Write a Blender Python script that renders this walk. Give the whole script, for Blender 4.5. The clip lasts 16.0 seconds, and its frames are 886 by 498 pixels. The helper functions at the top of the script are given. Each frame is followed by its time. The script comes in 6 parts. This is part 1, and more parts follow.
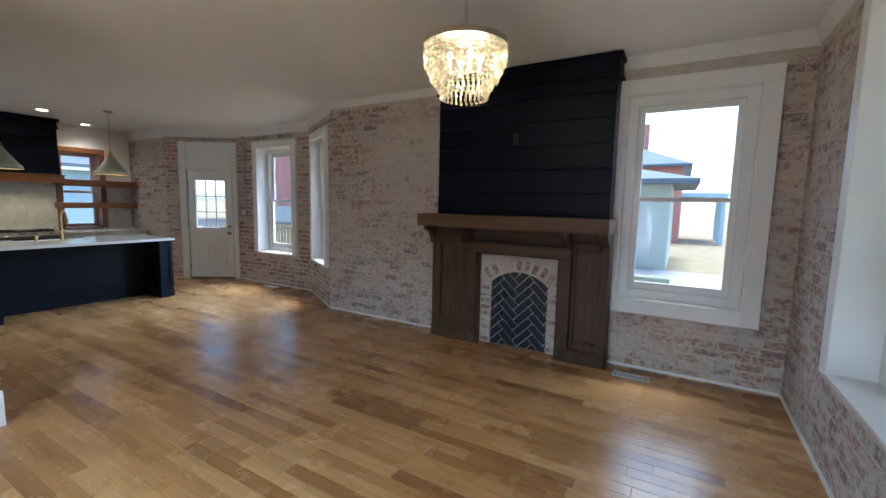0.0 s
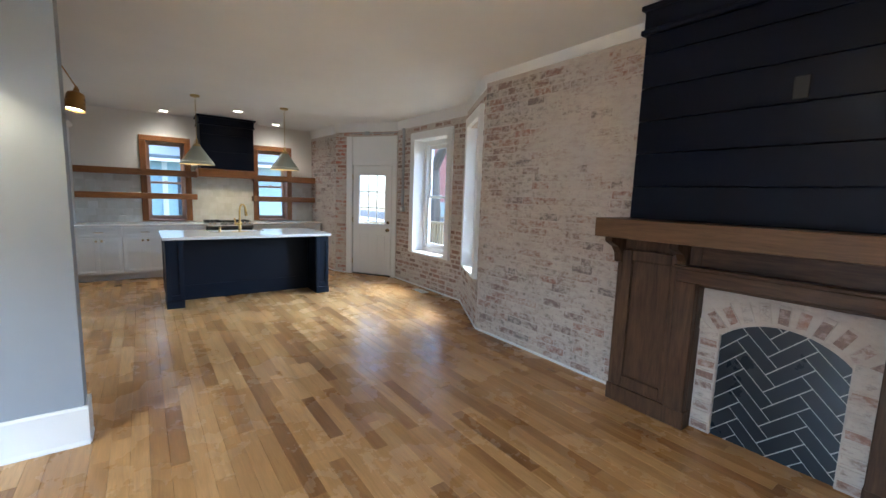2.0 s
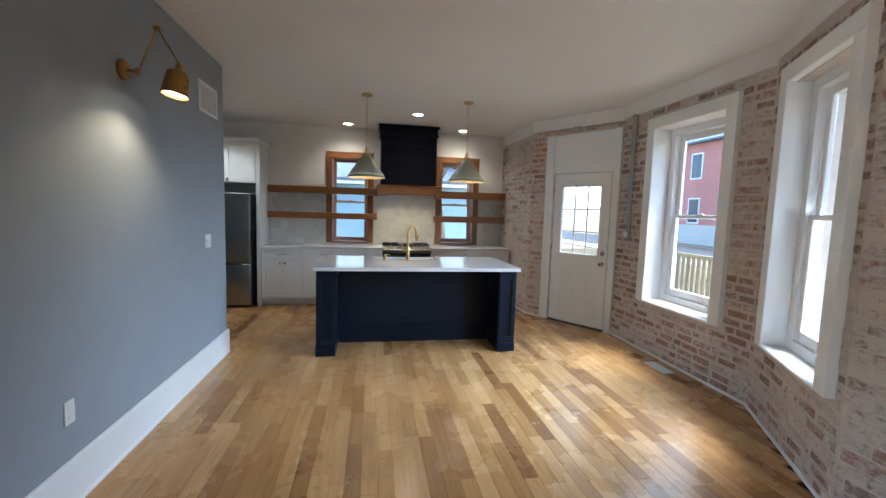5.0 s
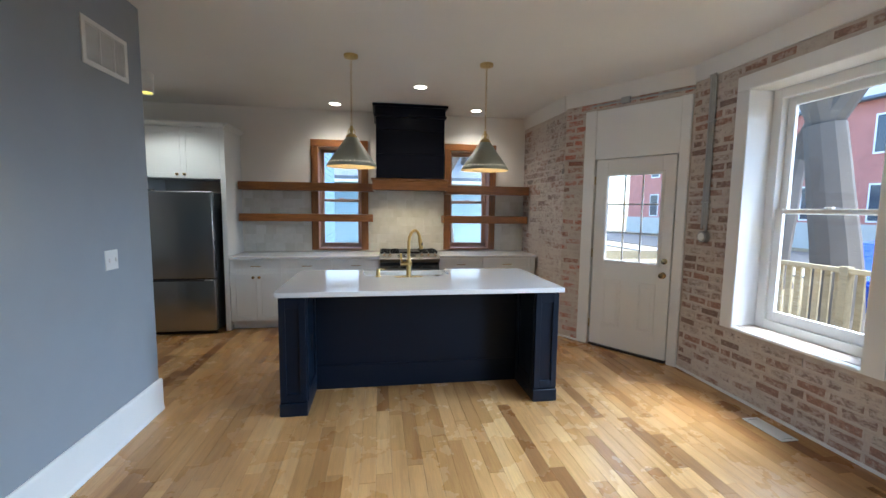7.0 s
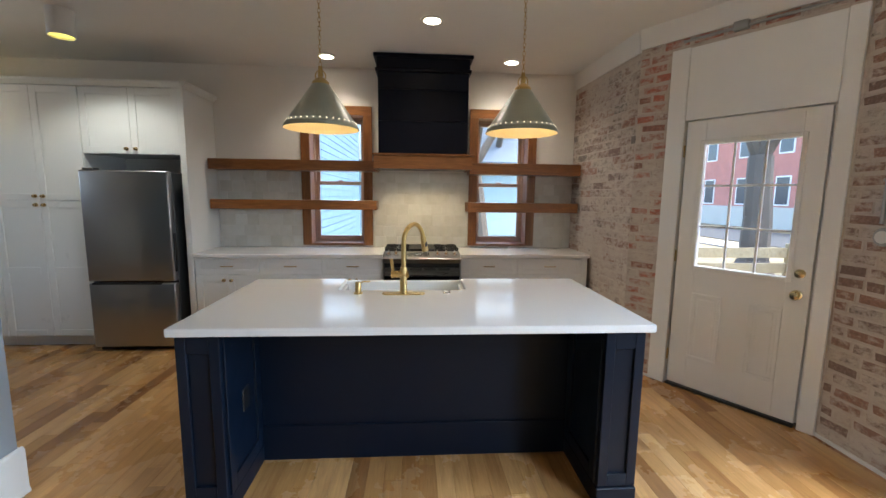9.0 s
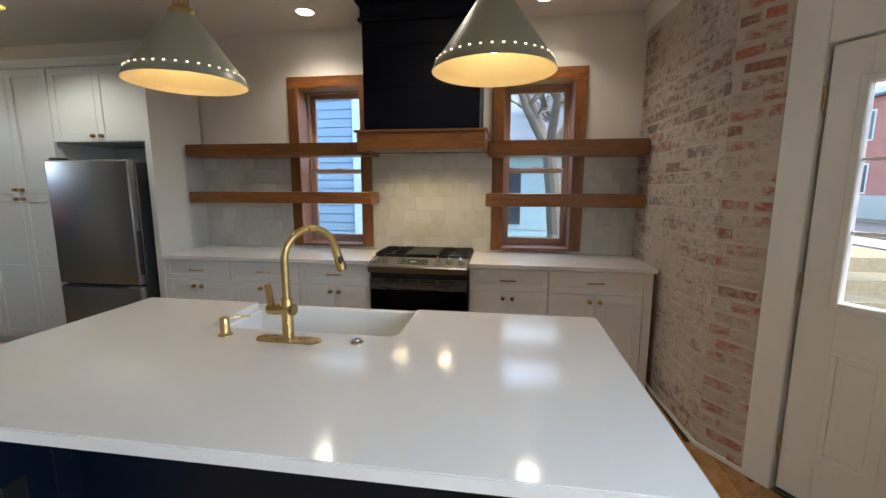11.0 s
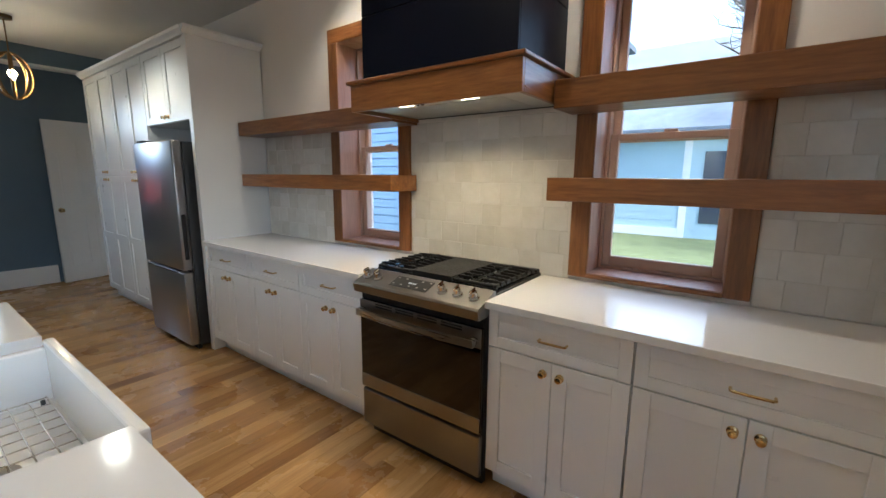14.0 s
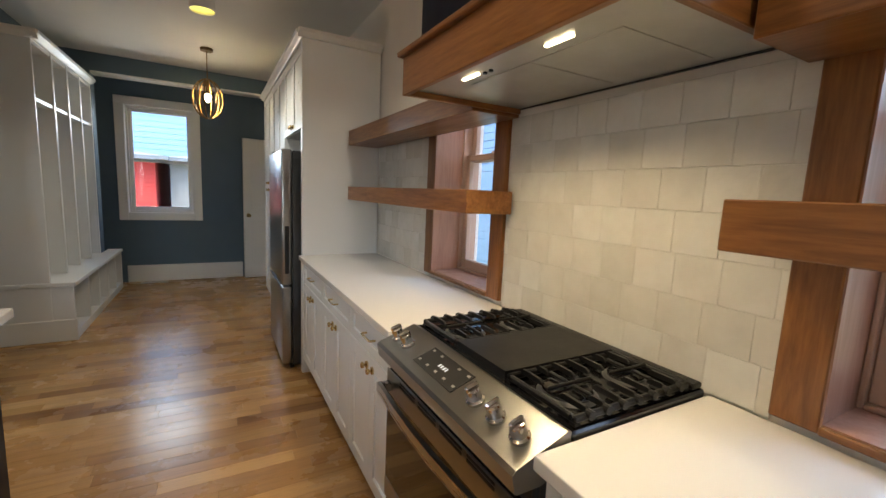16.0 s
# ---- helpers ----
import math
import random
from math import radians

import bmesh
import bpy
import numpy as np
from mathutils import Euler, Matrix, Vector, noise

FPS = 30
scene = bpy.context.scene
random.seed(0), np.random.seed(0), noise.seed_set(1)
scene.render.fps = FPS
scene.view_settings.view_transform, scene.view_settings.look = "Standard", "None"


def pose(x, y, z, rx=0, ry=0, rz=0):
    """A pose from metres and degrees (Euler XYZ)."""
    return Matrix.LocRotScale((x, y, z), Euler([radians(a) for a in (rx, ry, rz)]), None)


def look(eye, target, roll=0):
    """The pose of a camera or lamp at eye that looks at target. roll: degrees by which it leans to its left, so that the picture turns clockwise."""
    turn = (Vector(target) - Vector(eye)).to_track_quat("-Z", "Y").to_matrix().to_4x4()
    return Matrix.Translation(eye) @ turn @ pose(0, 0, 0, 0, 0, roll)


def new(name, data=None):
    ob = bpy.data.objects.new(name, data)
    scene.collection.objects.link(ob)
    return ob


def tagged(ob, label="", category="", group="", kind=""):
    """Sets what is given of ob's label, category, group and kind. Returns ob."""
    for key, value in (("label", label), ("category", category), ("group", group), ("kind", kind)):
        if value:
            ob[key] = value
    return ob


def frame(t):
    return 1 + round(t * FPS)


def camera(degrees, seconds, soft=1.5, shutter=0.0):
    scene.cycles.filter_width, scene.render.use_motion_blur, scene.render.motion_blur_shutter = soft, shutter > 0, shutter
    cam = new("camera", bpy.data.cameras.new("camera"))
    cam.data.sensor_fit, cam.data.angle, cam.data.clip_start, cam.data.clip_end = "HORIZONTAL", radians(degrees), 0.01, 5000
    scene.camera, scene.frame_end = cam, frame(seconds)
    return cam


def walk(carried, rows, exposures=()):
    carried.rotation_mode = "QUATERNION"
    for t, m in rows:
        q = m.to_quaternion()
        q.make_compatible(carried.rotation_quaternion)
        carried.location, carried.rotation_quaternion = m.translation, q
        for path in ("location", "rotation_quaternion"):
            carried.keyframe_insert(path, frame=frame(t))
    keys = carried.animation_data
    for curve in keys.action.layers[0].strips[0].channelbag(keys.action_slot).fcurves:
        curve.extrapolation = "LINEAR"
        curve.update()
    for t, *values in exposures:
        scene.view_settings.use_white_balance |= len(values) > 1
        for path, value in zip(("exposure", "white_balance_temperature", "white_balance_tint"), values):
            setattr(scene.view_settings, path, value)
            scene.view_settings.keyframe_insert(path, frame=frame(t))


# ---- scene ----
cam = camera(94.1, 16.0)
PATH = [
    (0, (0.519, -0.156, 1.544), (-0.478, 1.564, 1.325), 1.2),
    (0.5, (0.343, 0.145, 1.528), (-0.781, 1.782, 1.29), 1.3),
    (1, (0.197, 0.423, 1.549), (-1.078, 1.946, 1.315), 1.6),
    (1.5, (-0.002, 0.721, 1.524), (-1.44, 2.091, 1.286), 1.8),
    (2, (-0.24, 0.962, 1.545), (-1.84, 2.136, 1.293), 2.0),
    (2.5, (-0.459, 1.245, 1.511), (-2.188, 2.222, 1.27), 2.2),
    (3, (-0.766, 1.391, 1.504), (-2.589, 2.182, 1.274), 2.2),
    (3.5, (-1.06, 1.512, 1.513), (-2.956, 2.119, 1.313), 2.2),
    (4, (-1.412, 1.654, 1.517), (-3.344, 2.135, 1.322), 2.1),
    (4.5, (-1.799, 1.689, 1.508), (-3.749, 2.089, 1.312), 2.0),
    (5, (-2.162, 1.72, 1.52), (-4.124, 2.061, 1.334), 1.7),
    (7.5, (-3.683, 1.922, 1.519), (-5.651, 2.22, 1.319), 0.6),
    (8, (-3.987, 1.985, 1.514), (-5.957, 2.258, 1.299), 0.6),
    (8.5, (-4.291, 2.142, 1.527), (-6.266, 2.352, 1.287), 0.5),
    (9, (-4.61, 2.21, 1.495), (-6.589, 2.342, 1.238), 0.7),
    (11.5, (-5.898, 3.067, 1.465), (-7.823, 2.629, 1.141), 0.0),
    (12, (-6.172, 3.182, 1.442), (-8.044, 2.577, 1.086), 0.0),
    (12.5, (-6.416, 3.367, 1.425), (-8.219, 2.582, 1.062), -0.0),
    (13, (-6.651, 3.512, 1.425), (-8.385, 2.585, 1.06), 0.1),
    (13.5, (-6.919, 3.508, 1.435), (-8.582, 2.461, 1.066), 0.4),
    (14, (-7.192, 3.499, 1.429), (-8.777, 2.33, 1.08), 0.4),
    (14.5, (-7.471, 3.476, 1.438), (-8.956, 2.177, 1.113), 0.5),
    (15, (-7.707, 3.35, 1.446), (-9.047, 1.896, 1.149), 0.9),
    (15.5, (-7.942, 3.279, 1.435), (-9.107, 1.675, 1.169), 1.8),
    (16, (-8.097, 3.211, 1.41), (-9.063, 1.479, 1.145), 2.6),
]
EXPOSURES = [(0.0, 2.5, 5300, 4), (1.0, 2.75, 5300, 4), (2.5, 3.3, 5250, 3), (3.5, 3.4, 5300, 3), (5.0, 3.0, 5350, 4), (7.5, 3.05, 5500, 4), (9.0, 3.1, 5950, 6), (11.5, 2.8, 6100, 6), (14.0, 3.1, 5750, 5), (15.0, 3.0, 6250, 7), (16.0, 3.15, 6550, 7)]
walk(cam, [(t, look(eye, target, roll)) for t, eye, target, roll in PATH], EXPOSURES)

# ---------- world, sun, exposure ----------
world = bpy.data.worlds.new("sky")
scene.world = world
world.use_nodes = True
wn = world.node_tree
sky = wn.nodes.new("ShaderNodeTexSky")
sky.sky_type = 'NISHITA'
sky.sun_disc = False
sky.sun_elevation = radians(66)
sky.sun_rotation = radians(23)
sky.air_density, sky.dust_density, sky.ozone_density = 1.0, 2.0, 1.5
wn.nodes["Background"].inputs[1].default_value = 0.12
wn.links.new(sky.outputs[0], wn.nodes["Background"].inputs[0])
sun_data = bpy.data.lights.new("sun", 'SUN')
sun_data.energy, sun_data.angle, sun_data.color = 1.2, radians(25), (1.0, 0.95, 0.88)
sun_ob = new("sun", sun_data)
sun_ob.matrix_world = look((3, 7, 17), (0, 0, 0))

# ---------- builders ----------
MATS = {}


def nodes_of(name):
    m = bpy.data.materials.new(name)
    m.use_nodes = True
    MATS[name] = m
    return m, m.node_tree, m.node_tree.nodes["Principled BSDF"]


def add(nt, kind, **vals):
    n = nt.nodes.new(kind)
    for k, v in vals.items():
        n.inputs[k.replace("_", " ")].default_value = v
    return n


def mixc(nt, fac, a, b, mode='MIX'):
    n = nt.nodes.new("ShaderNodeMix")
    n.data_type, n.blend_type = 'RGBA', mode
    for sock, v in ((n.inputs[0], fac), (n.inputs[6], a), (n.inputs[7], b)):
        if isinstance(v, (int, float)):
            sock.default_value = v
        elif isinstance(v, tuple):
            sock.default_value = (*v, 1)
        else:
            nt.links.new(v, sock)
    return n.outputs[2]


def ramp(nt, fac, stops):
    n = nt.nodes.new("ShaderNodeValToRGB")
    e = n.color_ramp.elements
    while len(e) < len(stops):
        e.new(0.5)
    for el, (p, c) in zip(e, stops):
        el.position = p
        el.color = (*c, 1) if isinstance(c, tuple) else (c, c, c, 1)
    nt.links.new(fac, n.inputs[0])
    return n.outputs[0]


def place(nt, scale=(1, 1, 1), seed=None, turn=(0, 0, 0)):
    """World position, scaled; seed adds an offset from a random value per piece."""
    g = nt.nodes.new("ShaderNodeNewGeometry")
    v = g.outputs["Position"]
    m = nt.nodes.new("ShaderNodeMapping")
    m.inputs["Scale"].default_value = scale
    m.inputs["Rotation"].default_value = turn
    nt.links.new(v, m.inputs[0])
    v = m.outputs[0]
    if seed is not None:
        s = nt.nodes.new("ShaderNodeVectorMath")
        s.operation = 'SCALE'
        s.inputs[0].default_value = (37.0, 17.0, 53.0)
        nt.links.new(seed, s.inputs[3])
        a = nt.nodes.new("ShaderNodeVectorMath")
        nt.links.new(v, a.inputs[0])
        nt.links.new(s.outputs[0], a.inputs[1])
        v = a.outputs[0]
    return v


def noise_tex(nt, vec, scale, detail=4.0, rough=0.55, dist=0.0):
    n = add(nt, "ShaderNodeTexNoise", Scale=scale, Detail=detail, Roughness=rough, Distortion=dist)
    nt.links.new(vec, n.inputs["Vector"])
    return n.outputs["Fac"]


def bump(nt, bsdf, height, strength=0.2, distance=0.01):
    b = add(nt, "ShaderNodeBump", Strength=strength, Distance=distance)
    nt.links.new(height, b.inputs["Height"])
    nt.links.new(b.outputs[0], bsdf.inputs["Normal"])


def piece_random(nt, island):
    if island:
        return nt.nodes.new("ShaderNodeNewGeometry").outputs["Random Per Island"]
    return nt.nodes.new("ShaderNodeObjectInfo").outputs["Random"]


def painted(name, colour, rough=0.5, vary=0.06, bumps=0.05, scale=40.0, spec=0.5):
    m, nt, b = nodes_of(name)
    p = place(nt)
    big = noise_tex(nt, p, 1.7, 3)
    fine = noise_tex(nt, p, scale, 4)
    dark = tuple(c * (1 - 2 * vary) for c in colour)
    lite = tuple(min(1, c * (1 + vary)) for c in colour)
    nt.links.new(mixc(nt, big, dark, lite), b.inputs["Base Color"])
    nt.links.new(ramp(nt, noise_tex(nt, p, 5.0, 5), [(0.3, rough * 0.85), (0.7, min(1, rough * 1.15))]), b.inputs["Roughness"])
    b.inputs["Specular IOR Level"].default_value = spec
    bump(nt, b, fine, bumps, 0.004)
    return m


def metal(name, colour, rough=0.25, brushed=None, vary=0.1, span=(0.8, 1.3)):
    m, nt, b = nodes_of(name)
    b.inputs["Metallic"].default_value = 1.0
    p = place(nt, brushed or (1, 1, 1))
    n = noise_tex(nt, p, 60.0 if brushed else 9.0, 3)
    nt.links.new(mixc(nt, n, tuple(c * (1 - vary) for c in colour), colour), b.inputs["Base Color"])
    nt.links.new(ramp(nt, n, [(0.3, rough * span[0]), (0.7, rough * span[1])]), b.inputs["Roughness"])
    return m


def wooden(name, dark, mid, lite, axis, rough=0.35, island=None, ring=1.0, spec=0.5):
    """Wood with the grain along one axis ('x', 'y' or 'z')."""
    m, nt, b = nodes_of(name)
    k = {'x': (0.09, 1, 1), 'y': (1, 0.09, 1), 'z': (1, 1, 0.09)}[axis]
    rnd = piece_random(nt, island) if island is not None else nt.nodes.new("ShaderNodeObjectInfo").outputs["Random"]
    p = place(nt, k, rnd)
    grain = noise_tex(nt, p, 14.0 * ring, 6, 0.65, 1.6)
    fine = noise_tex(nt, p, 95.0, 3, 0.6)
    c = ramp(nt, grain, [(0.28, dark), (0.5, mid), (0.72, lite)])
    c = mixc(nt, 0.35, c, ramp(nt, fine, [(0.3, dark), (0.7, lite)]))
    tone = ramp(nt, rnd, [(0.0, 0.78), (1.0, 1.12)])
    c = mixc(nt, 1.0, c, tone, 'MULTIPLY')
    nt.links.new(c, b.inputs["Base Color"])
    nt.links.new(ramp(nt, grain, [(0.3, rough * 1.2), (0.7, rough * 0.85)]), b.inputs["Roughness"])
    b.inputs["Specular IOR Level"].default_value = spec
    bump(nt, b, fine, 0.08, 0.003)
    return m


def floor_wood(name, island):
    m, nt, b = nodes_of(name)
    rnd = piece_random(nt, island)
    p = place(nt, (0.07, 1, 1), rnd)
    grain = noise_tex(nt, p, 22.0, 5, 0.6, 0.8)
    fine = noise_tex(nt, p, 150.0, 2, 0.5)
    tone = ramp(nt, rnd, [(0.0, (0.24, 0.112, 0.038)), (0.10, (0.33, 0.168, 0.058)), (0.4, (0.44, 0.242, 0.088)), (0.75, (0.51, 0.292, 0.114)), (1.0, (0.57, 0.35, 0.148))])
    c = mixc(nt, 1.0, tone, ramp(nt, grain, [(0.25, (0.70, 0.64, 0.58)), (0.5, 0.95), (0.8, (1.12, 1.10, 1.05))]), 'MULTIPLY')
    c = mixc(nt, 0.3, c, mixc(nt, 1.0, c, ramp(nt, fine, [(0.3, 0.65), (0.7, 1.2)]), 'MULTIPLY'))
    pw = place(nt)
    wear = noise_tex(nt, pw, 2.2, 5, 0.6)
    nt.links.new(c, b.inputs["Base Color"])
    nt.links.new(ramp(nt, wear, [(0.3, 0.2), (0.7, 0.34)]), b.inputs["Roughness"])
    b.inputs["Specular IOR Level"].default_value = 0.5
    bump(nt, b, grain, 0.05, 0.002)
    return m


def brick_mat(name, island, mortar=False, worn=0.0):
    """Old brick under a worn lime wash, with smeared mortar."""
    m, nt, b = nodes_of(name)
    rnd = piece_random(nt, island)
    p = place(nt)
    pl = place(nt, (1, 1, 2.6))
    if 0 < worn < 0.04:
        base = ramp(nt, rnd, [(0.0, (0.11, 0.092, 0.088)), (0.25, (0.18, 0.125, 0.108)), (0.5, (0.23, 0.135, 0.105)), (0.8, (0.29, 0.145, 0.10)), (1.0, (0.17, 0.115, 0.10))])
    elif worn:
        base = ramp(nt, rnd, [(0.0, (0.12, 0.10, 0.097)), (0.2, (0.21, 0.12, 0.10)), (0.45, (0.27 + worn, 0.105, 0.068)), (0.8, (0.34 + worn * 2, 0.12, 0.068)), (1.0, (0.20, 0.11, 0.085))])
    else:
        base = ramp(nt, rnd, [(0.0, (0.10, 0.088, 0.086)), (0.35, (0.17, 0.13, 0.118)), (0.6, (0.24, 0.145, 0.118)), (0.82, (0.32, 0.15, 0.105)), (1.0, (0.15, 0.14, 0.137))])
    base = mixc(nt, 1.0, base, ramp(nt, noise_tex(nt, p, 60.0, 4), [(0.3, 0.65), (0.7, 1.25)]), 'MULTIPLY')
    wash = mixc(nt, noise_tex(nt, p, 2.4, 5, 0.6), (0.47, 0.41, 0.355), (0.63, 0.57, 0.51))
    wash = mixc(nt, ramp(nt, noise_tex(nt, pl, 7.5, 6, 0.7), [(0.47, 0.0), (0.66, 0.55)]), wash, (0.42, 0.33, 0.285))
    wash = mixc(nt, ramp(nt, noise_tex(nt, p, 26.0, 5, 0.7), [(0.55, 0.0), (0.75, 0.35)]), wash, (0.28, 0.235, 0.20))
    if worn:
        wash = mixc(nt, ramp(nt, rnd, [(0.3, 0.0), (0.7, 0.25), (1.0, 0.5)]), wash, (0.42, 0.29, 0.24))
    if mortar:
        nt.links.new(wash, b.inputs["Base Color"])
    else:
        cover = noise_tex(nt, place(nt, (1, 1, 1.5)), 17.0, 7, 0.72, 0.3)
        patch = noise_tex(nt, p, 0.8, 3)
        a = nt.nodes.new("ShaderNodeMath")
        a.operation = 'MULTIPLY_ADD'
        nt.links.new(rnd, a.inputs[0])
        a.inputs[1].default_value = 0.17 if not worn else 0.22
        nt.links.new(cover, a.inputs[2])
        a2 = nt.nodes.new("ShaderNodeMath")
        a2.operation = 'MULTIPLY_ADD'
        nt.links.new(patch, a2.inputs[0])
        a2.inputs[1].default_value = 0.43 if not worn else 0.362 + worn * 1.8
        nt.links.new(a.outputs[0], a2.inputs[2])
        f = ramp(nt, a2.outputs[0], [(0.75, 1.0), (0.83, 0.72), (0.93, 0.15)])
        nt.links.new(mixc(nt, f, base, wash), b.inputs["Base Color"])
    b.inputs["Roughness"].default_value = 0.9
    b.inputs["Specular IOR Level"].default_value = 0.25
    bump(nt, b, noise_tex(nt, p, 30.0, 7, 0.7), 0.6, 0.012)
    return m


def glass_mat(name, tint=(1, 1, 1), rough=0.0):
    m, nt, b = nodes_of(name)
    out = nt.nodes["Material Output"]
    tr = nt.nodes.new("ShaderNodeBsdfTransparent")
    tr.inputs[0].default_value = (*tint, 1)
    gl = nt.nodes.new("ShaderNodeBsdfGlossy")
    gl.inputs["Roughness"].default_value = rough
    lw = nt.nodes.new("ShaderNodeLayerWeight")
    lw.inputs[0].default_value = 0.5
    pw = nt.nodes.new("ShaderNodeMath")
    pw.operation = 'POWER'
    pw.inputs[1].default_value = 5.0
    nt.links.new(lw.outputs["Facing"], pw.inputs[0])
    fr = nt.nodes.new("ShaderNodeMath")
    fr.operation = 'MULTIPLY_ADD'
    fr.inputs[1].default_value, fr.inputs[2].default_value = 0.9, 0.018
    nt.links.new(pw.outputs[0], fr.inputs[0])
    mx = nt.nodes.new("ShaderNodeMixShader")
    nt.links.new(fr.outputs[0], mx.inputs[0])
    nt.links.new(tr.outputs[0], mx.inputs[1])
    nt.links.new(gl.outputs[0], mx.inputs[2])
    nt.links.new(mx.outputs[0], out.inputs[0])
    return m


def glow(name, colour, strength):
    m, nt, b = nodes_of(name)
    b.inputs["Base Color"].default_value = (*colour, 1)
    b.inputs["Emission Color"].default_value = (*colour, 1)
    b.inputs["Emission Strength"].default_value = strength
    return m


WHITE_TRIM = painted("white_trim", (0.78, 0.78, 0.77), 0.35, 0.03, 0.03)
CEIL = painted("ceiling_white", (0.74, 0.73, 0.71), 0.85, 0.03, 0.08, 120)
WALL_WHITE = painted("wall_white", (0.74, 0.71, 0.67), 0.75, 0.03, 0.06, 120)
WALL_GREY = painted("wall_blue_grey", (0.29, 0.318, 0.355), 0.62, 0.03, 0.08, 160)
WALL_BLUE = painted("wall_slate_blue", (0.085, 0.135, 0.19), 0.6, 0.05, 0.08, 160)
CAB_WHITE = painted("cabinet_white", (0.76, 0.765, 0.76), 0.32, 0.02, 0.02)
NAVY = painted("navy_paint", (0.0018, 0.006, 0.016), 0.42, 0.1, 0.03, 40, 0.25)
BLACK_NAVY = painted("black_blue_paint", (0.0022, 0.0036, 0.012), 0.4, 0.15, 0.06, 30, 0.16)
QUARTZ = painted("white_quartz", (0.72, 0.71, 0.70), 0.115, 0.02, 0.0)
PORCELAIN = painted("porcelain", (0.82, 0.83, 0.83), 0.1, 0.02, 0.01)
MORTAR = brick_mat("lime_mortar", False, True)
BRICK = brick_mat("washed_brick", False)
BRICK_JOINED = brick_mat("washed_brick_joined", True)
BRICK_RED = brick_mat("red_worn_brick", False, False, 0.06)
BRICK_RED_JOINED = brick_mat("red_worn_brick_joined", True, False, 0.06)
BRICK_WORN = brick_mat("worn_brick", False, False, 0.035)
BRICK_WORN_JOINED = brick_mat("worn_brick_joined", True, False, 0.035)
PLANK = floor_wood("bamboo_plank", False)
PLANK_JOINED = floor_wood("bamboo_plank_joined", True)
SUBFLOOR = painted("subfloor", (0.05, 0.03, 0.018), 0.8)
MANTEL = wooden("mantel_wood", (0.026, 0.013, 0.007), (0.068, 0.034, 0.017), (0.12, 0.066, 0.035), 'z', 0.5, spec=0.3)
MANTEL_X = wooden("mantel_wood_long", (0.026, 0.013, 0.007), (0.068, 0.034, 0.017), (0.12, 0.066, 0.035), 'x', 0.5, spec=0.3)
MANTEL_SHELF = wooden("mantel_shelf_wood", (0.07, 0.033, 0.012), (0.145, 0.074, 0.030), (0.20, 0.108, 0.048), 'x', 0.45, spec=0.35)
CHERRY_Y = wooden("cherry_wood_long", (0.105, 0.034, 0.008), (0.235, 0.088, 0.022), (0.345, 0.15, 0.044), 'y', 0.32)
CHERRY_Z = wooden("cherry_wood_upright", (0.105, 0.034, 0.008), (0.235, 0.088, 0.022), (0.345, 0.15, 0.044), 'z', 0.32)
CHERRY_X = wooden("cherry_wood_deep", (0.105, 0.034, 0.008), (0.235, 0.088, 0.022), (0.345, 0.15, 0.044), 'x', 0.32)
PINKWOOD = wooden("reddish_jamb_wood", (0.30, 0.14, 0.085), (0.40, 0.20, 0.125), (0.47, 0.26, 0.17), 'z', 0.4, ring=0.6)
SASHWOOD = painted("sash_tan", (0.50, 0.34, 0.26), 0.4, 0.05)
BRASS = metal("satin_brass", (0.55, 0.40, 0.17), 0.3, (1, 1, 0.03), 0.12)
GOLD = metal("polished_gold", (0.66, 0.49, 0.24), 0.2)
ANTIQUE = metal("antique_brass", (0.42, 0.25, 0.08), 0.3)
RANGE_STEEL = metal("dark_brushed_steel", (0.27, 0.26, 0.25), 0.3, (1, 0.02, 1), 0.05, (0.95, 1.08))
LINER_STEEL = metal("satin_liner_steel", (0.52, 0.52, 0.50), 0.45, None, 0.04)
STEEL = metal("brushed_steel", (0.42, 0.41, 0.40), 0.28, (1, 0.02, 1), 0.05, (0.92, 1.1))
FRIDGE_STEEL = metal("fridge_steel", (0.38, 0.38, 0.385), 0.3, (1, 1, 0.02), 0.02, (0.95, 1.05))
CHROME = metal("chrome", (0.75, 0.72, 0.68), 0.08)
DARKSTEEL = painted("dark_grey_enamel", (0.045, 0.047, 0.05), 0.35, 0.05)
BLACK_ENAMEL = painted("black_enamel", (0.006, 0.006, 0.007), 0.12, 0.1, 0.01)
CAST_IRON = painted("cast_iron", (0.009, 0.009, 0.0095), 0.45, 0.2, 0.25, 220, 0.3)
BLACK_GLASS = painted("oven_glass", (0.004, 0.003, 0.003), 0.04, 0.1, 0.0)
BLACK_PLASTIC = painted("black_plastic", (0.008, 0.008, 0.009), 0.4)
WHITE_PLASTIC = painted("white_plastic", (0.75, 0.75, 0.73), 0.35, 0.02, 0.0)
GREY_PIPE = metal("galvanised_pipe", (0.45, 0.46, 0.46), 0.45)
SAGE = painted("sage_enamel", (0.33, 0.34, 0.27), 0.32, 0.04)
SHADE_IN = painted("shade_inside", (0.78, 0.64, 0.38), 0.4, 0.02)
BLUE_TILE = painted("dark_blue_tile", (0.009, 0.017, 0.027), 0.3, 0.12, 0.1, 12)
GROUT = painted("pale_grout", (0.63, 0.61, 0.57), 0.9)
GLASS = glass_mat("window_glass")
CRYSTAL, cnt, _ = nodes_of("crystal")
